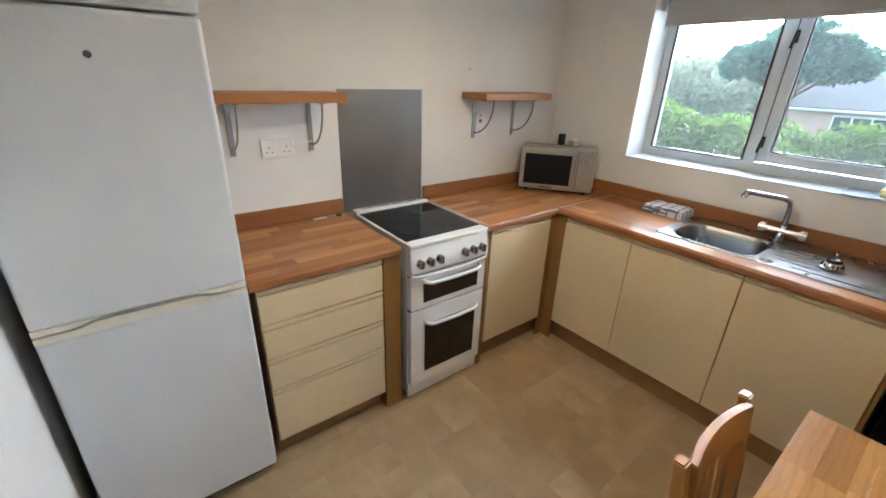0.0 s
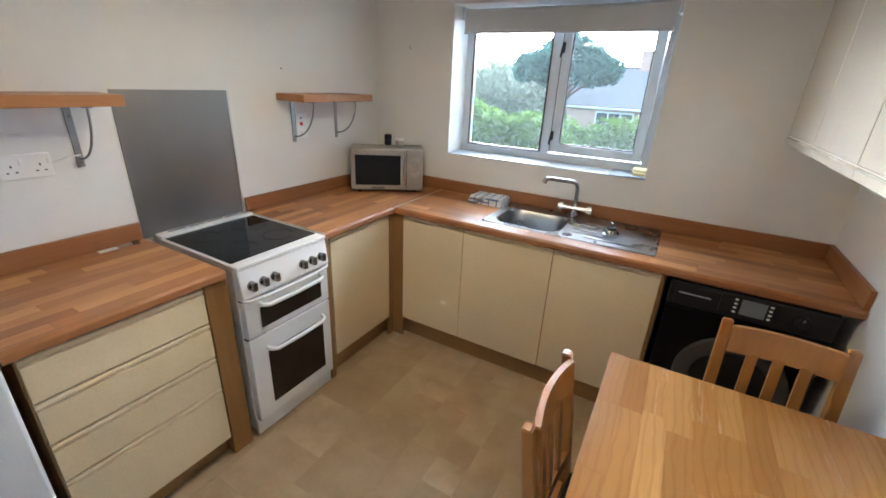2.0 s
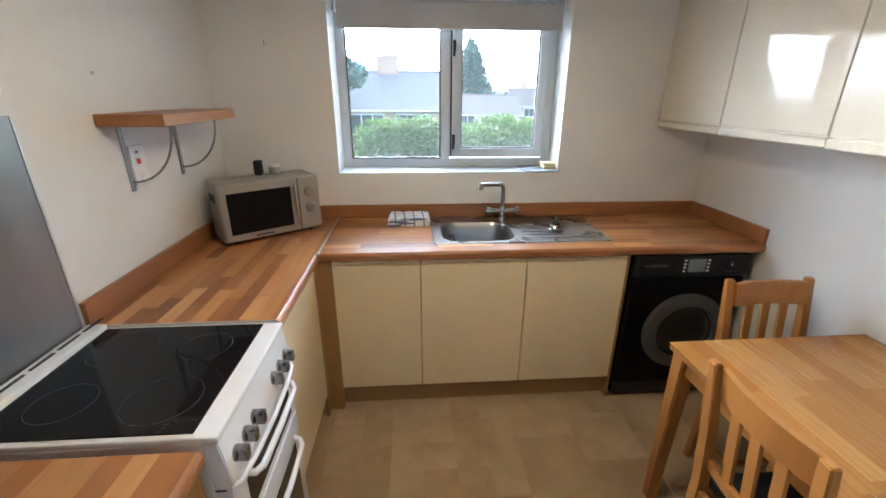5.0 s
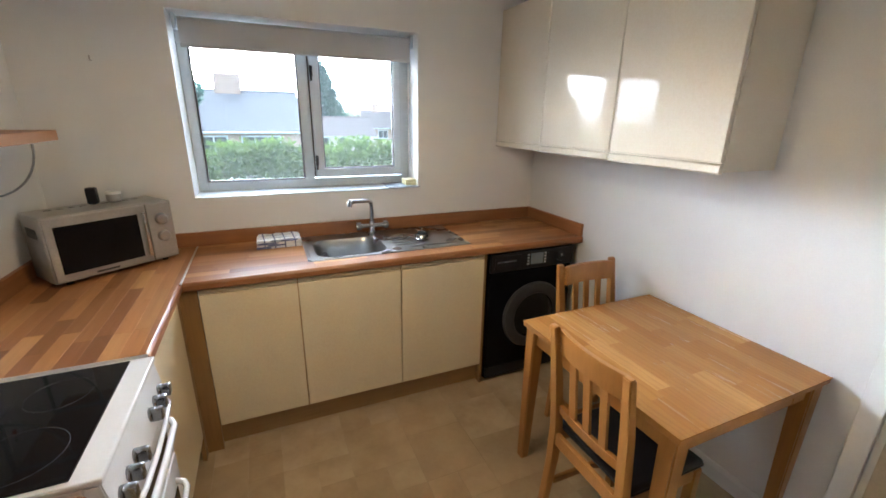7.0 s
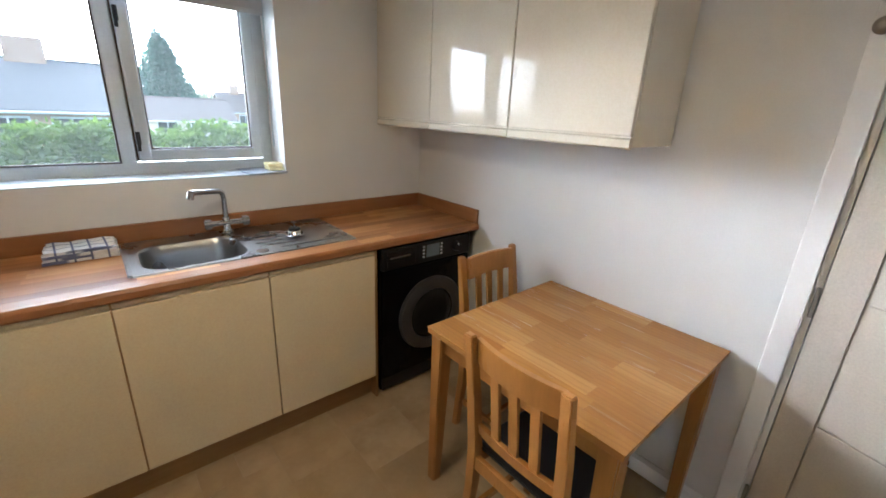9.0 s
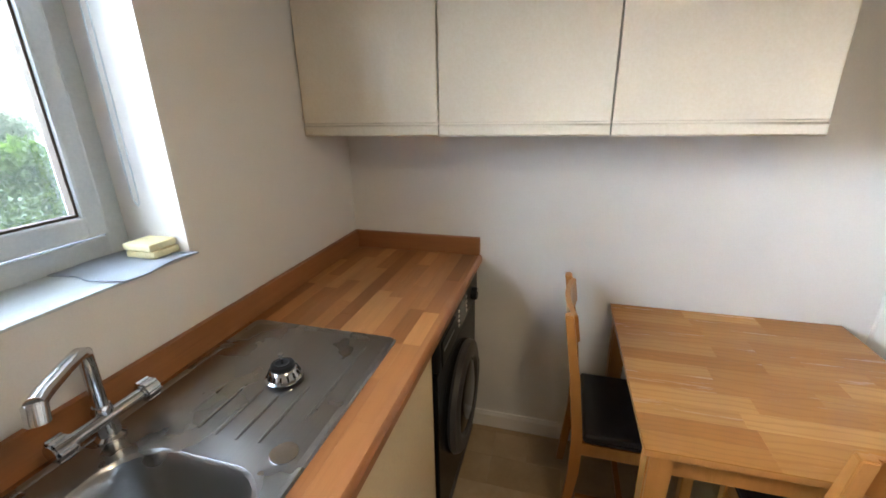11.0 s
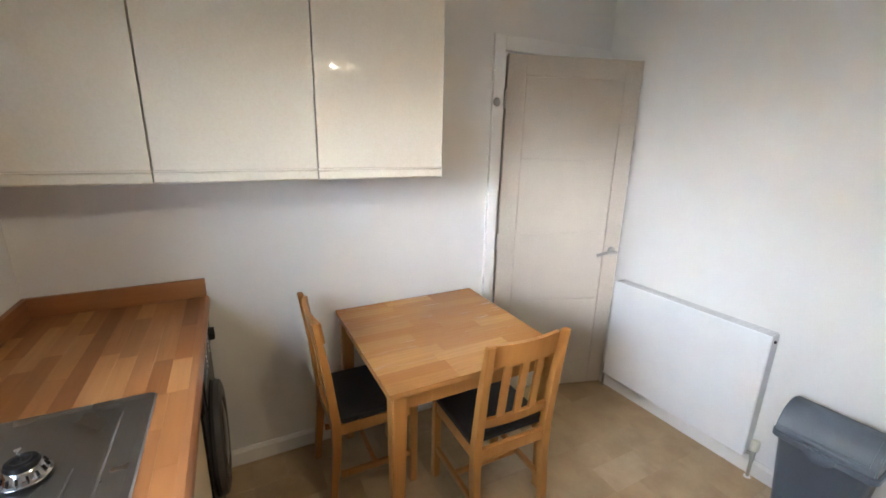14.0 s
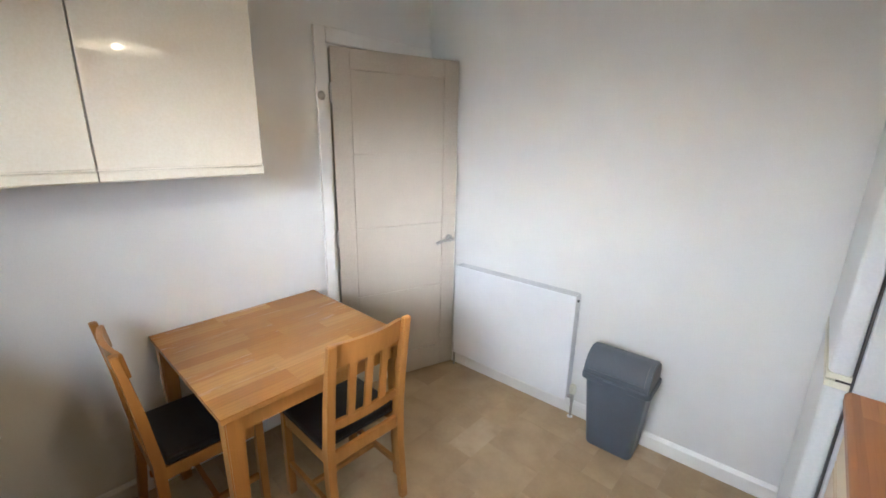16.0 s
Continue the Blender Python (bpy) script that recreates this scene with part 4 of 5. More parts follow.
cyl((0.33, -0.04, 0.06), (0.33, -0.016, 0.06), 0.005, bm=hb), cyl((0.33, -0.04, 0.24), (0.33, -0.016, 0.24), 0.005, bm=hb)
part("handle", hb, CHROME, dd)
part("control_panel", bx(0.348, MWW - 0.003, -0.016, -0.0045, 0.018, 0.278, 0.004), SILVER, mw)
for i in range(9):
    part("louvre", bx(0.06 + 0.038 * i, 0.083 + 0.038 * i, 0.18, 0.186, 0.2815, 0.2835, 0.0006), DARKGREY, mw)
for i in range(7):
    part("louvre", bx(-0.0012, 0.0005, 0.07 + 0.02 * i, 0.082 + 0.02 * i, 0.19, 0.23), DARKGREY, mw, smooth=False)
for z in (0.125, 0.205):
    part("knob", lathe([(0, 0), (0.026, 0), (0.024, 0.018), (0.02, 0.022), (0, 0.022)], (0.40, -0.016, z), 24, axis="y"), SATIN, mw)
# dark strip standing in for shade between door and control panel
part("door_gap_shade", bx(0.3453, 0.3477, -0.014, -0.0047, 0.02, 0.276), SEAM, mw, smooth=False)
part("label_bar", bx(0.13, 0.21, -0.0195, -0.0175, 0.028, 0.036), DARKGREY, dd, smooth=False)
for px in (0.05, MWW - 0.05):
    for py in (0.03, MWD - 0.04):
        part("foot", cyl((px, py, 0), (px, py, 0.013), 0.012, n=12), BLACKPLASTIC, mw)
TOPZ = WT + 0.2825 * 1.05
tm = solo("kitchen_timer", bx(0.224, 0.264, -0.211, -0.171, TOPZ, TOPZ + 0.075, 0.008), BLACKPLASTIC, "small black box standing on the microwave", "timer", at=(0.244, -0.191, TOPZ))
cn = thing("small_jar", (0.311, -0.148, TOPZ), label="small pale jar with a lid on the microwave", category="jar")
part("jar", lathe([(0.026, 0), (0.03, 0.004), (0.03, 0.032), (0.027, 0.036), (0, 0.036)], (0.311, -0.148, TOPZ), 24), SILVER, cn)
part("lid", lathe([(0.031, 0), (0.031, 0.011), (0.028, 0.013), (0, 0.013)], (0.311, -0.148, TOPZ + 0.036), 24), CARD, cn)

# ---- shelves, sockets, small wall things ----


def shelf(y0, y1, brackets, label):
    sh = thing("wall_shelf", (0.11, (y0 + y1) / 2, 1.49), label=label, category="shelf", group="wall shelves")
    part("board", bx(0.001, 0.222, y0, y1, 1.497, 1.537, 0.003), SHELFWOOD, sh)
    for y in brackets:
        k = bx(0.0015, 0.006, y - 0.012, y + 0.012, 1.258, 1.4965, 0.001)
        bx(0.006, 0.195, y - 0.012, y + 0.012, 1.4915, 1.4965, 0.001, bm=k)
        br = part("bracket", k, GREYMETAL, sh, "grey metal bracket")
        pts = [(0.006, y, 1.292)] + [(0.012 + 0.168 * math.sin(a), y, 1.292 + 0.0 + 0.198 * (1 - math.cos(a))) for a in [math.pi / 2 * i / 12 for i in range(13)]]
        part("brace", tube(pts, 0.0042, 8), GREYMETAL, br)
        for z in (1.275, 1.45):
            part("screw", lathe([(0.004, 0), (0.003, 0.002), (0, 0.0025)], (0.006, y, z), 10, axis="x"), CHROME, br)
    return sh


shelf(-2.36, -1.758, (-2.225, -1.865), "brown wooden wall shelf on metal brackets beside the fridge")
shelf(-0.905, -0.325, (-0.80, -0.445), "short brown wooden wall shelf above the microwave")
so = thing("double_socket", (0.005, -2.03, 1.28), label="white double wall socket under the shelf", category="socket")
part("plate", bx(0.001, 0.012, -2.105, -1.955, 1.24, 1.326, 0.003), SOCKETWHITE, so)
for y in (-2.07, -1.99):
    part("switch", bx(0.0115, 0.0155, y + 0.022, y + 0.034, 1.288, 1.31, 0.001), SOCKETWHITE, so)
    for dy, dz, w, hh in ((0, 0.012, 0.0045, 0.009), (-0.012, -0.01, 0.008, 0.0045), (0.012, -0.01, 0.008, 0.0045)):
        part("pin_hole", bx(0.0118, 0.0127, y + dy - w / 2, y + dy + w / 2, 1.275 + dz - hh / 2, 1.275 + dz + hh / 2), BLACKPLASTIC, so, smooth=False)
solo("socket_cable", tube([(0.006, -1.955, 1.285), (0.008, -1.93, 1.292), (0.006, -1.90, 1.30), (0.006, -1.86, 1.305)], 0.0028, 8), SOCKETWHITE, "thin white cable clipped along the wall", "cable", at=(0.006, -1.9, 1.29))
cc = thing("cooker_switch", (0.005, -0.74, 1.35), label="white cooker control switch with a red rocker", category="switch")
part("plate", bx(0.001, 0.011, -0.785, -0.698, 1.275, 1.42, 0.003), SOCKETWHITE, cc)
part("rocker", bx(0.0105, 0.0165, -0.757, -0.739, 1.352, 1.372, 0.002), REDPLASTIC, cc, "red rocker switch")
part("neon", bx(0.0105, 0.013, -0.755, -0.742, 1.392, 1.40, 0.001), BLACKPLASTIC, cc)
part("switch", bx(0.0105, 0.0155, -0.752, -0.74, 1.30, 1.32, 0.001), SOCKETWHITE, cc)
hk = cyl((0.302, 0, 1.836), (0.302, -0.022, 1.838), 0.0035, n=10)
cyl((0.302, -0.02, 1.832), (0.302, -0.02, 1.855), 0.0035, n=10, bm=hk)
solo("wall_hook", hk, SATIN, "small metal hook in the wall beside the window", "hook", at=(0.302, 0, 1.838))
solo("wall_plug", cyl((0, -0.852, 1.664), (0.004, -0.852, 1.664), 0.006, n=12), SATIN, "small screw head in the wall over the shelf", "screw", at=(0, -0.852, 1.664))
solo("wall_nail", cyl((1.526, -2.935, 2.226), (1.526, -2.915, 2.228), 0.004, n=10), SATIN, "small bare nail high in the plain wall", "nail", at=(1.526, -2.935, 2.226))
solo("notepad_card", bx(0.028, 0.058, -1.905, -1.835, WT + 0.0005, WT + 0.004, 0.001), CARD, "small white card lying on the worktop", "card", at=(0.04, -1.87, WT))
op = thing("bottle_opener", (0.045, -1.79, WT), label="small dark metal opener lying on the worktop", category="opener")
part("shaft", bx(0.035, 0.05, -1.83, -1.77, WT + 0.0005, WT + 0.008, 0.003), SATIN, op)
part("head", lathe([(0.016, 0), (0.016, 0.01), (0.009, 0.01), (0.009, 0)], (0.045, -1.765, WT + 0.0005), 20), BARK, op)

# ---- radiator and bin ----
rd = thing("radiator", (2.03, -2.93, 0.12), label="white flat-fronted panel radiator on the wall", category="radiator")
RX0, RX1, RZ0, RZ1 = 1.635, 2.475, 0.12, 0.766
part("front_panel", bx(RX0, RX1, -2.892, -2.88, RZ0, RZ1 - 0.002, 0.004), RAD, rd)
part("back_panel", bx(RX0 + 0.01, RX1 - 0.01, -2.962, -2.95, RZ0 + 0.02, RZ1 - 0.02, 0.003), RAD, rd)
# sides are white too; the grille's grey puts their shade into the colour
for x in (RX0, RX1 - 0.006):
    part("side_panel", bx(x, x + 0.006, -2.955, -2.8925, RZ0 + 0.004, RZ1 - 0.004, 0.001), RADGREY, rd)
b = bx(RX0 + 0.007, RX1 - 0.007, -2.895, -2.8925, RZ1 - 0.012, RZ1)
for i in range(27):
    x = RX0 + 0.01 + i * 0.03
    bx(x, x + 0.027, -2.953, -2.8955, RZ1 - 0.006, RZ1 - 0.002, bm=b)
bx(RX0 + 0.007, RX1 - 0.007, -2.956, -2.9535, RZ1 - 0.012, RZ1, bm=b)
part("top_grille", b, RADGREY, rd, smooth=False)
b = bx(RX0 + 0.02, RX1 - 0.02, -2.948, -2.8945, RZ0 + 0.03, RZ0 + 0.05)
bx(RX0 + 0.02, RX1 - 0.02, -2.948, -2.8945, RZ1 - 0.06, RZ1 - 0.04, bm=b)
part("convector", b, RADGREY, rd, smooth=False)
part("bleed_plug", cyl((RX0 - 0.006, -2.915, RZ1 - 0.035), (RX0, -2.915, RZ1 - 0.035), 0.008, n=8), BLACKPLASTIC, rd)
for x in (1.75, 2.35):
    part("wall_bracket", bx(x, x + 0.03, -2.999, -2.9625, 0.2, 0.64, 0.001), RAD, rd)
v = lathe([(0.0, 0), (0.017, 0), (0.019, 0.01), (0.019, 0.045), (0.015, 0.052), (0, 0.052)], (RX0 - 0.026, -2.92, 0.158), 20)
part("valve_cap", v, YELLOWED, rd, "cream plastic valve cap")
v = cyl((RX0 - 0.026, -2.92, 0.10), (RX0 - 0.026, -2.92, 0.16), 0.011, n=14)
cyl((RX0 - 0.026, -2.92, 0.13), (RX0 + 0.004, -2.92, 0.13), 0.01, n=14, bm=v)
part("valve_body", v, SATIN, rd)
part("pipe", cyl((RX0 - 0.026, -2.92, 0.0), (RX0 - 0.026, -2.92, 0.11), 0.0075, n=14), SATIN, rd)
part("pipe_collar", lathe([(0.016, 0), (0.014, 0.006), (0, 0.006)], (RX0 - 0.026, -2.92, 0.0), 18), SOCKETWHITE, rd)

part("pipe", cyl((RX1 + 0.02, -2.92, 0.0), (RX1 + 0.02, -2.92, 0.15), 0.0075, n=14), SATIN, rd)
v = cyl((RX1 + 0.02, -2.92, 0.11), (RX1 + 0.02, -2.92, 0.17), 0.011, n=14)
cyl((RX1 + 0.02, -2.92, 0.135), (RX1 - 0.004, -2.92, 0.135), 0.01, n=14, bm=v)
part("valve_body", v, SATIN, rd)
rd.matrix_world = pose(2.03, -2.877, 0.12, 0, 0, 2.57)

bn = thing("swing_bin", (1.342, -2.838, 0), 2.5, "dark grey plastic kitchen bin with a domed swing lid", "bin", local=True)
b = bmesh.new()
prev = loop(b, rounded(-0.112, 0.112, -0.085, 0.085, 0.025), 0.0)
b.faces.new(prev)
for z, hx, hy in ((0.01, 0.118, 0.09), (0.40, 0.150, 0.112), (0.408, 0.152, 0.114)):
    nx = loop(b, rounded(-hx, hx, -hy, hy, 0.03), z)
    bridge(b, prev, nx)
    prev = nx
b.faces.new(prev)
part("bucket", b, GREYBIN, bn)
b = bmesh.new()
prev = loop(b, rounded(-0.166, 0.166, -0.121, 0.121, 0.034), 0.395)
for z, k in ((0.398, 0.170), (0.42, 0.170), (0.425, 0.164)):
    nx = loop(b, rounded(-k, k, -k + 0.045, k - 0.045, 0.034), z)
    bridge(b, prev, nx)
    prev = nx
b.faces.new(prev)
part("lid_rim", b, GREYBIN, bn)
dome = [(-0.118, 0.42), (-0.112, 0.45)] + [(-0.0 + 0.114 * math.cos(radians(a)), 0.435 + 0.112 * math.sin(radians(a))) for a in range(160, 15, -12)] + [(0.116, 0.445), (0.116, 0.42)]
part("hood", prism(dome, 0.318, "x", -0.159, bev=0.006), GREYBIN, bn)
fl = prism([(0.121 * math.cos(radians(a)), 0.434 + 0.118 * math.sin(radians(a))) for a in range(72, 6, -6)] + [(0.108 * math.cos(radians(a)), 0.434 + 0.106 * math.sin(radians(a))) for a in range(6, 73, 6)], 0.27, "x", -0.135)
part("swing_flap", fl, GREYBIN, bn)
part("grip_lip", prism(arc(0.0, 0.424, 0.055, 180, 360, 12), 0.012, "y", 0.1185, bev=0.003), GREYBIN, bn)

# ---- table and chairs ----
tb_ = thing("dining_table", (2.384, -1.539, 0), 0.3, "lacquered oak square dining table against the wall", "table", local=True)
TW, TD = 0.395, 0.396
part("top_core", bx(-TW + 0.002, TW - 0.002, -TD + 0.002, TD - 0.002, 0.717, 0.738, 0.003), OAKLEG, tb_)
for x0, x1, y0, y1 in ((-0.345, 0.345, -0.364, -0.346), (-0.345, 0.345, 0.346, 0.364), (-0.364, -0.346, -0.35, 0.35), (0.346, 0.364, -0.35, 0.35)):
    part("apron", bx(x0, x1, y0, y1, 0.645, 0.7165, 0.002), OAKLEG, tb_)
for sx in (-1, 1):
    for sy in (-1, 1):
        cx, cy = sx * 0.352, sy * 0.352
        b = bmesh.new()
        lo = [b.verts.new((cx + u * 0.021 + sx * 0.006, cy + v * 0.021 + sy * 0.006, 0)) for u, v in ((-1, -1), (1, -1), (1, 1), (-1, 1))]
        hi = [b.verts.new((cx + u * 0.031, cy + v * 0.031, 0.7165)) for u, v in ((-1, -1), (1, -1), (1, 1), (-1, 1))]
        b.faces.new(lo), b.faces.new(hi), bridge(b, lo, hi)
        bmesh.ops.bevel(b, geom=list(b.edges), offset=0.005, segments=2, affect="EDGES")
        part("leg", b, OAKLEG, tb_)


def slant(x, y0, y1, w, lean):
    """One rear leg and back post: upright below the seat, leaning back above it."""
    pts = [(lean * -0.10, 0.0), (0.0, 0.30), (0.0, 0.46), (lean * -0.40, 0.72), (lean, 0.905)]
    o = []
    ys = [-0.19 - 0.028, -0.19, -0.19, -0.213, -0.245]
    zs = [0.0, 0.30, 0.45, 0.68, 0.905]
    o = list(zip(ys, zs)) + [(y + d, z) for y, z, d in zip(reversed(ys), reversed(zs), (0.026, 0.032, 0.036, 0.036, 0.030))]
    return prism(o, w, "x", x, bev=0.004)


def chair(at, turn, label):
    """A slatted oak chair facing its own +y."""
    ch = thing("dining_chair", at, turn, label, "chair", "chairs round the table", local=True)
    for x in (-0.188, 0.154):
        part("back_leg", slant(x, 0, 0, 0.034, -0.05), OAKLEG, ch)
    for x in (-0.186, 0.152):
        part("front_leg", bx(x, x + 0.034, 0.165, 0.199, 0, 0.425, 0.004), OAKLEG, ch)
    part("seat_rail", bx(-0.152, 0.152, 0.172, 0.192, 0.372, 0.424, 0.002), OAKLEG, ch)
    part("seat_rail", bx(-0.153, 0.153, -0.185, -0.165, 0.372, 0.424, 0.002), OAKLEG, ch)
    for x in (-0.180, 0.160):
        part("seat_rail", bx(x, x + 0.02, -0.154, 0.164, 0.372, 0.424, 0.002), OAKLEG, ch)
        part("stretcher", bx(x + 0.001, x + 0.019, -0.158, 0.164, 0.15, 0.178, 0.003), OAKLEG, ch)
    part("stretcher", bx(-0.16, 0.16, -0.012, 0.008, 0.155, 0.175, 0.003), OAKLEG, ch)
    s_ = bx(-0.185, 0.185, -0.152, 0.205, 0.4245, 0.462, 0.014, 3)
    seat = part("seat", s_, LEATHER, ch, "padded black leatherette seat")
    part("piping", tube([(x, y, 0.443) for x, y in rounded(-0.186, 0.186, -0.153, 0.206, 0.016)] + [(0.186, 0.19, 0.443)], 0.0028, 6), LEATHER, seat)
    # curved top rail and lower rail, bowed to the rear
    def rail(z0, z1, yc, th, bow):
        o = []
        for i in range(13):
            x = -0.155 + 0.31 * i / 12
            o.append((x, yc - bow * (1 - (x / 0.155) ** 2)))
        o2 = [(x, y + th) for x, y in reversed(o)]
        return prism(o + o2, z1 - z0, "z", z0, bev=0.003)
    r1 = rail(0.80, 0.895, 0.0, 0.018, 0.022)
    for v in r1.verts:
        v.co.y += -0.208 - (v.co.z - 0.80) * 0.145
    part("top_rail", r1, OAKLEG, ch)
    r2 = rail(0.52, 0.56, 0.0, 0.018, 0.012)
    for v in r2.verts:
        v.co.y += -0.180 - (v.co.z - 0.52) * 0.11
    part("lower_rail", r2, OAKLEG, ch)
    for k in range(3):
        x = -0.075 + 0.075 * k
        bw = 1 - (x / 0.155) ** 2
        y0, y1 = -0.182 - 0.012 * bw, -0.206 - 0.022 * bw
        b = bmesh.new()
        lo = [b.verts.new((x + u * 0.016, y0 + v * 0.006 + 0.009, 0.552)) for u, v in ((-1, -1), (1, -1), (1, 1), (-1, 1))]
        hi = [b.verts.new((x + u * 0.016, y1 + v * 0.006 + 0.009, 0.81)) for u, v in ((-1, -1), (1, -1), (1, 1), (-1, 1))]
        b.faces.new(lo), b.faces.new(hi), bridge(b, lo, hi)
        part("slat", b, OAKLEG, ch, smooth=False)
    return ch


chair((2.492, -1.195, 0), 180, "oak slat-back chair with black seat beside the washing machine")
chair((2.115, -1.655, 0), -90.5, "oak slat-back chair with black seat at the open table side")

# ---- pendant lamp ----
pl = thing("pendant_lamp", (1.2, -1.4, H), label="warm lit pendant lamp with a shallow opal shade", category="lamp")
part("ceiling_rose", lathe([(0.045, 0), (0.045, -0.012), (0.02, -0.03), (0, -0.03)], (1.2, -1.4, H), 28), SOCKETWHITE, pl)
part("cord", cyl((1.2, -1.4, 2.07), (1.2, -1.4, H - 0.03), 0.003, n=8), SOCKETWHITE, pl)
part("shade", lathe([(0.03, 2.07), (0.08, 2.062), (0.15, 2.044), (0.19, 2.025), (0.188, 2.021), (0.148, 2.039), (0.078, 2.057), (0.028, 2.065), (0.03, 2.07)], (1.2, -1.4, 0), 40), SHADEGLASS, pl)
part("bulb", lathe([(0.0, 2.018), (0.012, 2.02), (0.02, 2.03), (0.02, 2.038), (0.012, 2.052), (0.012, 2.066), (0, 2.066)], (1.2, -1.4, 0), 24), BULB, pl)

# ---- outside ----
GZ = -2.6
solo("ground", bx(-900, 900, 0.33, 2500, GZ - 0.5, GZ), LAWN, "rough green garden ground beyond the window", "ground", kind=ST)


def leaves(name, blobs, count, size, mat, seed, parent=None, label="", category="", kind=""):
    """Many small leaf cards scattered through rounded clumps: blobs of (centre, radii)."""
    rs = np.random.RandomState(seed)
    vol = np.array([r[0] * r[1] + r[1] * r[2] for c, r in blobs])
    pick = rs.choice(len(blobs), count, p=vol / vol.sum())
    cen = np.array([c for c, r in blobs])[pick]
    rad = np.array([r for c, r in blobs])[pick]
    d = rs.normal(size=(count, 3))
    d /= np.linalg.norm(d, axis=1)[:, None]
    p = cen + d * rad * (rs.uniform(0.55, 1.06, count)[:, None])
    u = rs.normal(size=(count, 3)) + d * 0.0
    u /= np.linalg.norm(u, axis=1)[:, None]
    w = np.cross(u, rs.normal(size=(count, 3)))
    w /= np.linalg.norm(w, axis=1)[:, None]
    s = size * rs.uniform(0.6, 1.4, count)[:, None]
    v = np.stack([p - u * s, p + w * s * 0.45, p + u * s, p - w * s * 0.45], 1).reshape(-1, 3)
    me = bpy.data.meshes.new(name)
    me.from_pydata(v.tolist(), [], np.arange(count * 4).reshape(-1, 4).tolist())
    me.materials.append(mat)
    ob = new(name, me)
    if parent is not None:
        ob.parent = parent
        ob.matrix_parent_inverse = parent.matrix_world.inverted()
    return tagged(ob, label, category, "", kind)


def clumps(x0, x1, y, depth, z0, top, n, r, seed):
    rs = random.Random(seed)
    out = []
    for i in range(n):
        x = x0 + (x1 - x0) * (i + rs.random()) / n
        t = top(x)
        rr = r * rs.uniform(0.7, 1.3)
        out.append(((x, y + rs.uniform(-depth, depth), t - rr * rs.uniform(0.8, 1.3)), (rr * 1.2, rr, rr)))
        out.append(((x, y + rs.uniform(-depth, depth), (z0 + t) / 2 - 0.3), (rr * 1.3, rr, (t - z0) / 2.2)))
    return out


leaves("hedge", clumps(-9, 12, 12.5, 0.6, GZ, lambda x: 0.80 + 0.12 * math.sin(x * 1.7), 40, 0.55, 1), 44000, 0.105, LEAF_A, 11, None, "dense bright green garden hedge below the window", "hedge", "stuff")
leaves("shrubs", clumps(-9, -1.2, 11.0, 0.8, GZ, lambda x: 1.05 + 0.2 * math.sin(x * 2.3) - max(0, x + 3.4) * 0.28, 18, 0.7, 2), 28000, 0.105, LEAF_A, 12, None, "light green garden shrubs behind the hedge", "shrubs", "stuff")

tree = thing("garden_tree", (-4.0, 20.0, GZ), label="broad green garden tree with a flattened crown", category="tree", local=True)
b = cyl((0.4, 0, 0), (0.35, 0, 2.6), 0.2, 0.15, 12)
cyl((0.35, 0, 2.6), (0.1, 0, 4.6), 0.15, 0.1, 12, bm=b)
for i in range(9):
    a = 2 * math.pi * i / 9
    cyl((0.2, 0, 3.7 + 0.08 * i), (2.0 * math.cos(a), 1.6 * math.sin(a), 5.2 + 0.5 * math.sin(3 * a)), 0.07, 0.02, 8, bm=b)
part("trunk", b, BARK, tree)
rs = random.Random(4)
blobs = []
for i in range(60):
    a, q = rs.uniform(0, 6.283), math.sqrt(rs.random())
    x, y = 2.1 * q * math.cos(a), 1.8 * q * math.sin(a)
    z = 4.85 + 1.2 * math.sqrt(max(0.0, 1 - q * q)) * rs.random() + rs.uniform(-0.1, 0.1)
    r = rs.uniform(0.5, 0.8)
    blobs.append(((x - 4.0, y + 20.0, z + GZ), (r, r, r * 0.8)))
leaves("crown", blobs, 34000, 0.17, LEAF_B, 21, tree)

con = thing("conifer_tree", (7.7, 48, GZ), label="tall dark green conifer behind the houses", category="tree", local=True)
part("trunk", cyl((0, 0, 0), (0, 0, 8.2), 0.22, 0.05, 10), BARK, con)
blobs = []
for i in range(46):
    h_ = i / 45
    r = 3.1 * (1 - h_) ** 0.75 + 0.3
    for k in range(3):
        a = rs.uniform(0, 6.283)
        blobs.append(((7.7 + r * 0.5 * math.cos(a), 48 + r * 0.5 * math.sin(a), GZ + 1.5 + 8.3 * h_), (r * 0.6, r * 0.6, 0.45)))
leaves("crown", blobs, 24000, 0.2, LEAF_C, 22, con)
# both far rows of trees carry painted haze in their leaves
leaves("distant_trees", [((x, 70 + rs.uniform(-6, 6), rs.uniform(-1.5, 1.2)), (rs.uniform(2.5, 4.5), 3, rs.uniform(1.8, 3.2))) for x in range(12, 45, 3)], 9000, 0.35, LEAF_D, 23, None, "row of distant trees beyond the houses, haze in their colour", "trees", "stuff")
leaves("wooded_bank", [((x, 46 + rs.uniform(-4, 4), rs.uniform(0.6, 3.4) - (x + 34) * 0.05), (rs.uniform(2.5, 4), 3, rs.uniform(1.8, 3.0))) for x in range(-34, -9, 1)], 34000, 0.34, LEAF_D, 24, None, "green wooded bank beyond the gardens, paled by painted haze", "trees", "stuff")
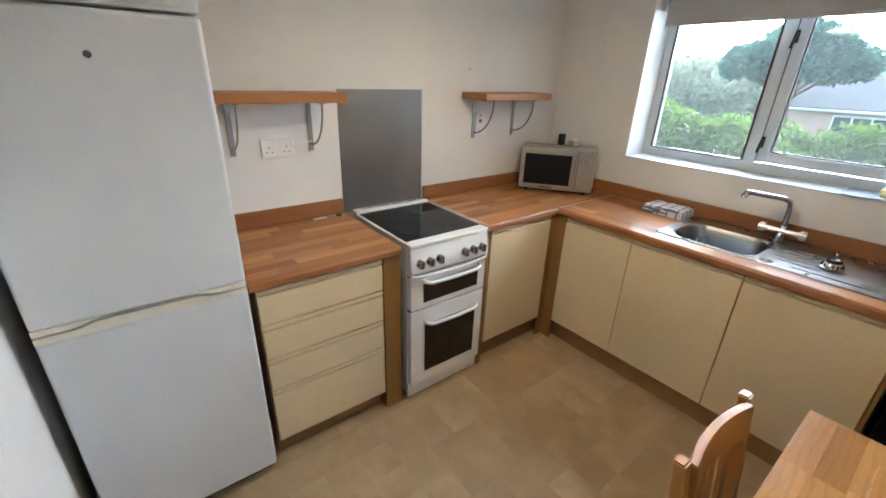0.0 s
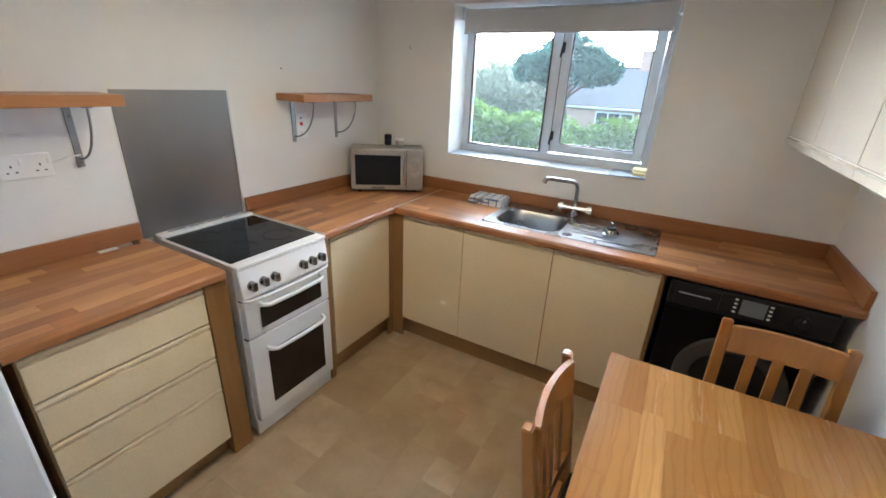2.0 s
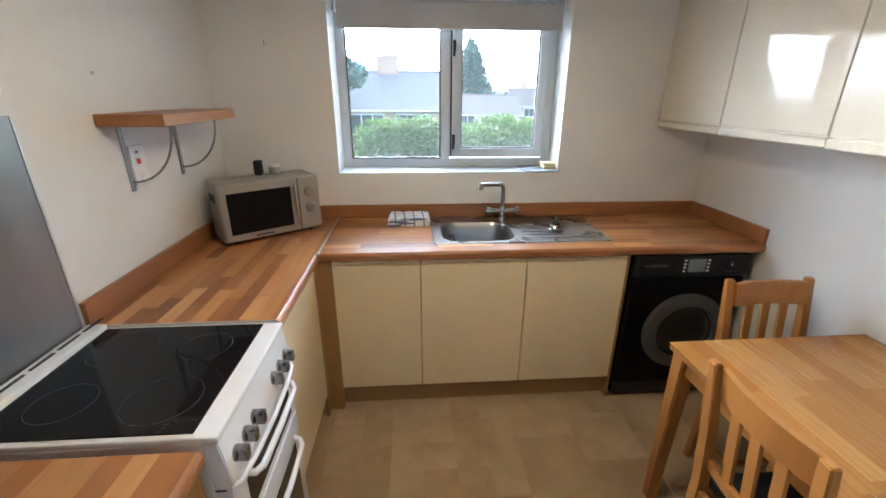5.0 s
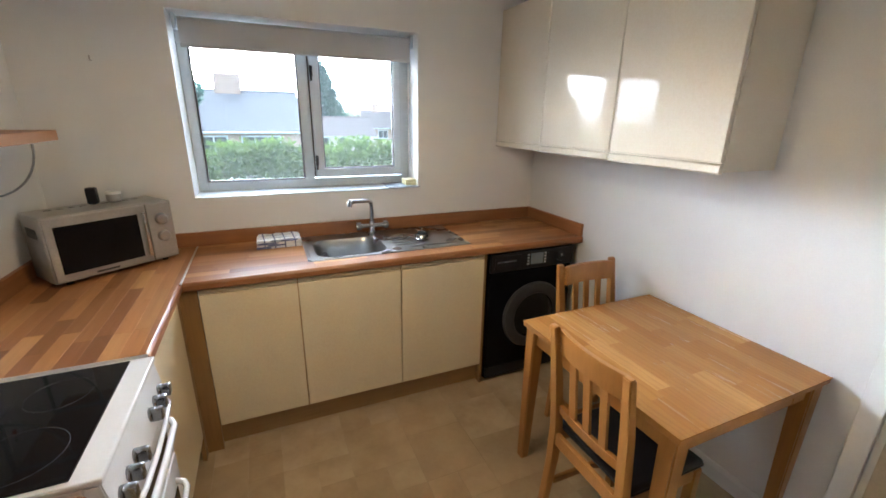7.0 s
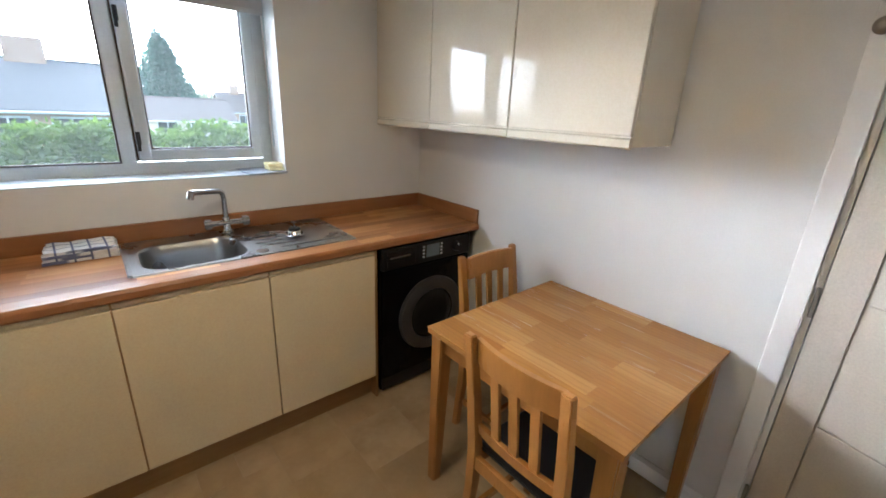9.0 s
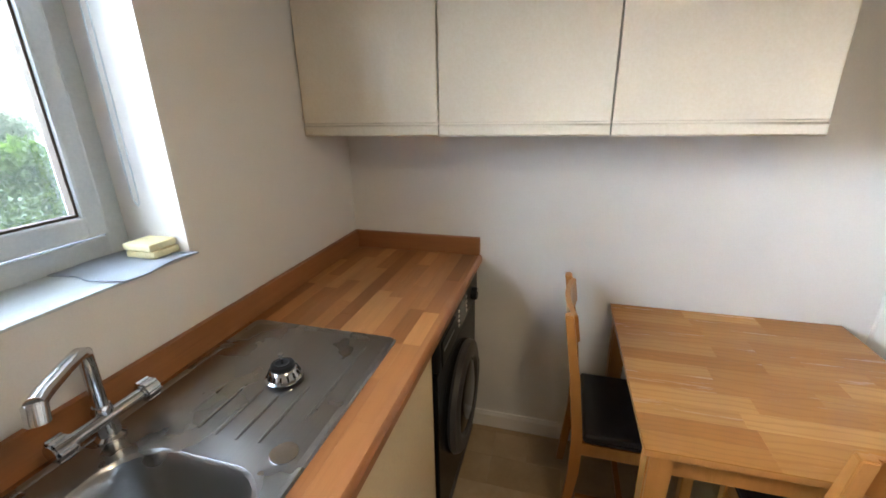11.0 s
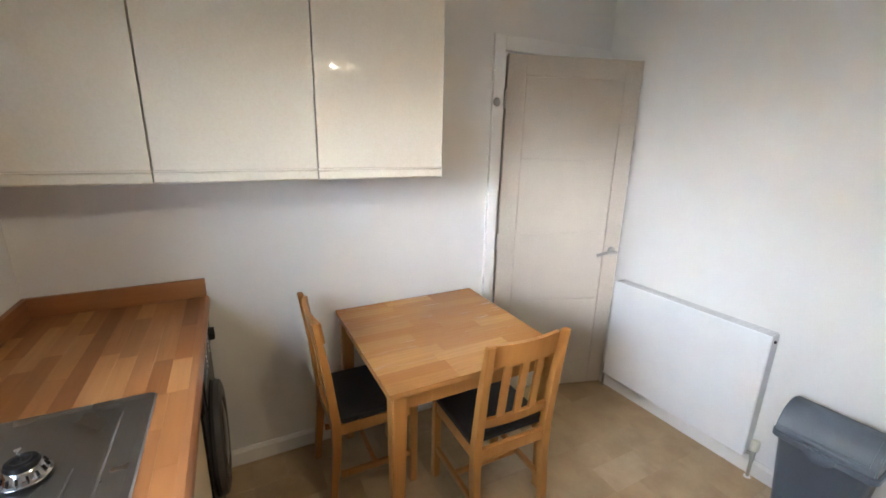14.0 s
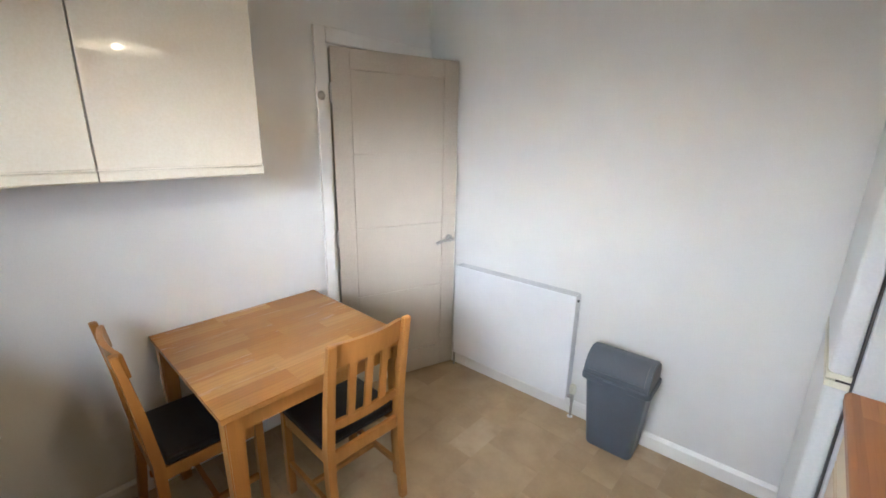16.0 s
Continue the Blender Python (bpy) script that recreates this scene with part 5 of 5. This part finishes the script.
leaves("side_bush", [((6.6 + rs.uniform(-1.5, 1.6), 17 + rs.uniform(-1, 1), rs.uniform(-1.6, -0.1)), (0.9, 0.8, 0.8)) for x in range(9)], 6000, 0.1, LEAF_A, 25, None, "green bush in front of the far house", "bush", "stuff")


def house(at, w, d, eave, ridge, wall, roofmat, windows, chimneys, label, gable=0.25):
    """A house with its ridge along x: walls, a tiled roof, framed windows, chimneys with pots."""
    hs = thing("house", at, 0, label, "house", "houses beyond the garden", local=True)
    part("wall", prism([(0, 0), (d, 0), (d, eave), (d / 2, ridge - 0.1), (0, eave)], w, "x", 0), wall, hs, smooth=False)
    sl = (ridge - eave) / (d / 2)
    o = [(-0.35, eave - 0.35 * sl), (d / 2, ridge), (d + 0.35, eave - 0.35 * sl), (d + 0.35, eave - 0.35 * sl + 0.14), (d / 2, ridge + 0.16), (-0.35, eave - 0.35 * sl + 0.14)]
    roof = part("roof", prism(o, w + 2 * gable, "x", -gable), roofmat, hs, smooth=False)
    part("ridge_tile", cyl((-gable, d / 2, ridge + 0.13), (w + gable, d / 2, ridge + 0.13), 0.1, n=10), roofmat, roof)
    part("gutter", cyl((-gable, -0.42, eave - 0.35 * sl + 0.03), (w + gable, -0.42, eave - 0.35 * sl + 0.03), 0.06, n=8), UPVC, hs)
    for x, z, ww, hh in windows:
        wi = part("window", bx(x, x + ww, -0.05, 0.03, z, z + hh, 0.01), UPVC, hs)
        k = 3 if ww > 1.4 else 2
        for i in range(k):
            part("pane", bx(x + 0.07 + i * (ww - 0.07) / k, x + (i + 1) * (ww - 0.07) / k, -0.07, -0.045, z + 0.08, z + hh - 0.08), DARKPANE, wi, smooth=False)
        part("sill", bx(x - 0.06, x + ww + 0.06, -0.14, 0.02, z - 0.08, z, 0.01), UPVC, wi)
    for x, cw, top in chimneys:
        c = part("chimney", bx(x - cw / 2, x + cw / 2, d / 2 - 0.35, d / 2 + 0.35, ridge - 0.6, top, 0.01), BRICK, roof, smooth=False)
    return hs


house((-4.6, 21.5, GZ), 7.6, 7.5, 3.5, 5.35, BRICK, SLATE, [(2.2, 2.0, 1.9, 1.2), (4.7, 2.0, 1.9, 1.2)], [(4.2, 1.35, 6.4)], "brick terraced house with a grey slate roof")
house((4.6, 38.0, GZ), 6.6, 6.5, 2.5, 4.0, RENDERWALL, ROOFRED, [(0.9, 1.3, 1.4, 1.1), (3.2, 1.3, 1.0, 1.1), (4.8, 1.3, 1.2, 1.1)], [], "pale rendered house with a brown tiled roof")
house((14.5, 55.0, GZ), 10.0, 6.5, 2.9, 4.9, BRICK, ROOFRED, [(1.5, 1.4, 1.4, 1.1), (5.0, 1.4, 1.4, 1.1)], [(2.0, 1.0, 6.0)], "far brick house with a tiled roof")

# ---- staves and tiles, piece by piece ----
SHARED = {}


def stave_mesh(l, w, mat, th=0.004):
    key = (round(l, 3), round(w, 4), mat.name)
    if key not in SHARED:
        SHARED[key] = mesh_of("stave", bx(-l / 2, l / 2, -w / 2, w / 2, -th, 0, 0.0003, 1), mat)
    return SHARED[key]


def lay(top, x0, x1, y0, y1, along, width, z, mat, seed, lo=0.22, hi=0.46, name="stave"):
    """Rows of staves of uneven length over a rectangle, as pieces of the given top."""
    rs = random.Random(seed)
    L, Wd = (x1 - x0, y1 - y0) if along == "x" else (y1 - y0, x1 - x0)
    rows = max(1, round(Wd / width))
    w = Wd / rows
    inv = BASE[top]
    for r in range(rows):
        u = 0.0
        first = True
        while u < L - 1e-6:
            l = round(rs.uniform(lo, hi) * (rs.uniform(0.35, 1) if first else 1), 2)
            first = False
            if L - u - l < 0.09:
                l = L - u
            cu, cv = u + l / 2, (r + 0.5) * w
            ob = new(name, stave_mesh(l - 0.0001, w - 0.0001, mat))
            m = pose(x0 + cu, y0 + cv, z) if along == "x" else pose(x0 + cv, y0 + cu, z, 0, 0, 90)
            ob.parent = top
            ob.matrix_local = inv @ m
            u += l


for i, (top, x0, x1, y0, y1, along) in enumerate(STAVES):
    lay(top, x0, x1, y0, y1, along, 0.050, WT, STAVE, 50 + i)
lay(tb_, -TW, TW, -TD, TD, "y", 0.066, 0.742, OAK, 77, 0.22, 0.45)

floor = bpy.data.objects["floor"]
TILE = {}
rs = random.Random(9)
S = 0.305
for i in range(-1, 10):
    for j in range(-1, 11):
        x0, y0 = i * S, -D + j * S + (S / 2 if i % 2 else 0) - S / 2
        x0c, x1c, y0c, y1c = max(0, x0), min(R + 0.1, x0 + S), max(-D - 0.02, y0), min(0, y0 + S)
        if x1c - x0c < 0.02 or y1c - y0c < 0.02:
            continue
        cells = [(x0c, x1c, y0c, y1c)]
        if rs.random() < 0.35 and x1c - x0c > 0.25 and y1c - y0c > 0.25:
            xm = (x0c + x1c) / 2
            ym = (y0c + y1c) / 2
            cells = [(x0c, xm, y0c, y1c), (xm, x1c, y0c, ym), (xm, x1c, ym, y1c)]
        for a, c, e, g in cells:
            key = (round(c - a, 3), round(g - e, 3))
            if key not in TILE:
                TILE[key] = mesh_of("tile", bx(-key[0] / 2 + 0.0002, key[0] / 2 - 0.0002, -key[1] / 2 + 0.0002, key[1] / 2 - 0.0002, -0.005, 0, 0.0004, 1), VINYL)
            ob = new("tile", TILE[key])
            ob.parent = floor
            ob.location = ((a + c) / 2, (e + g) / 2, 0)
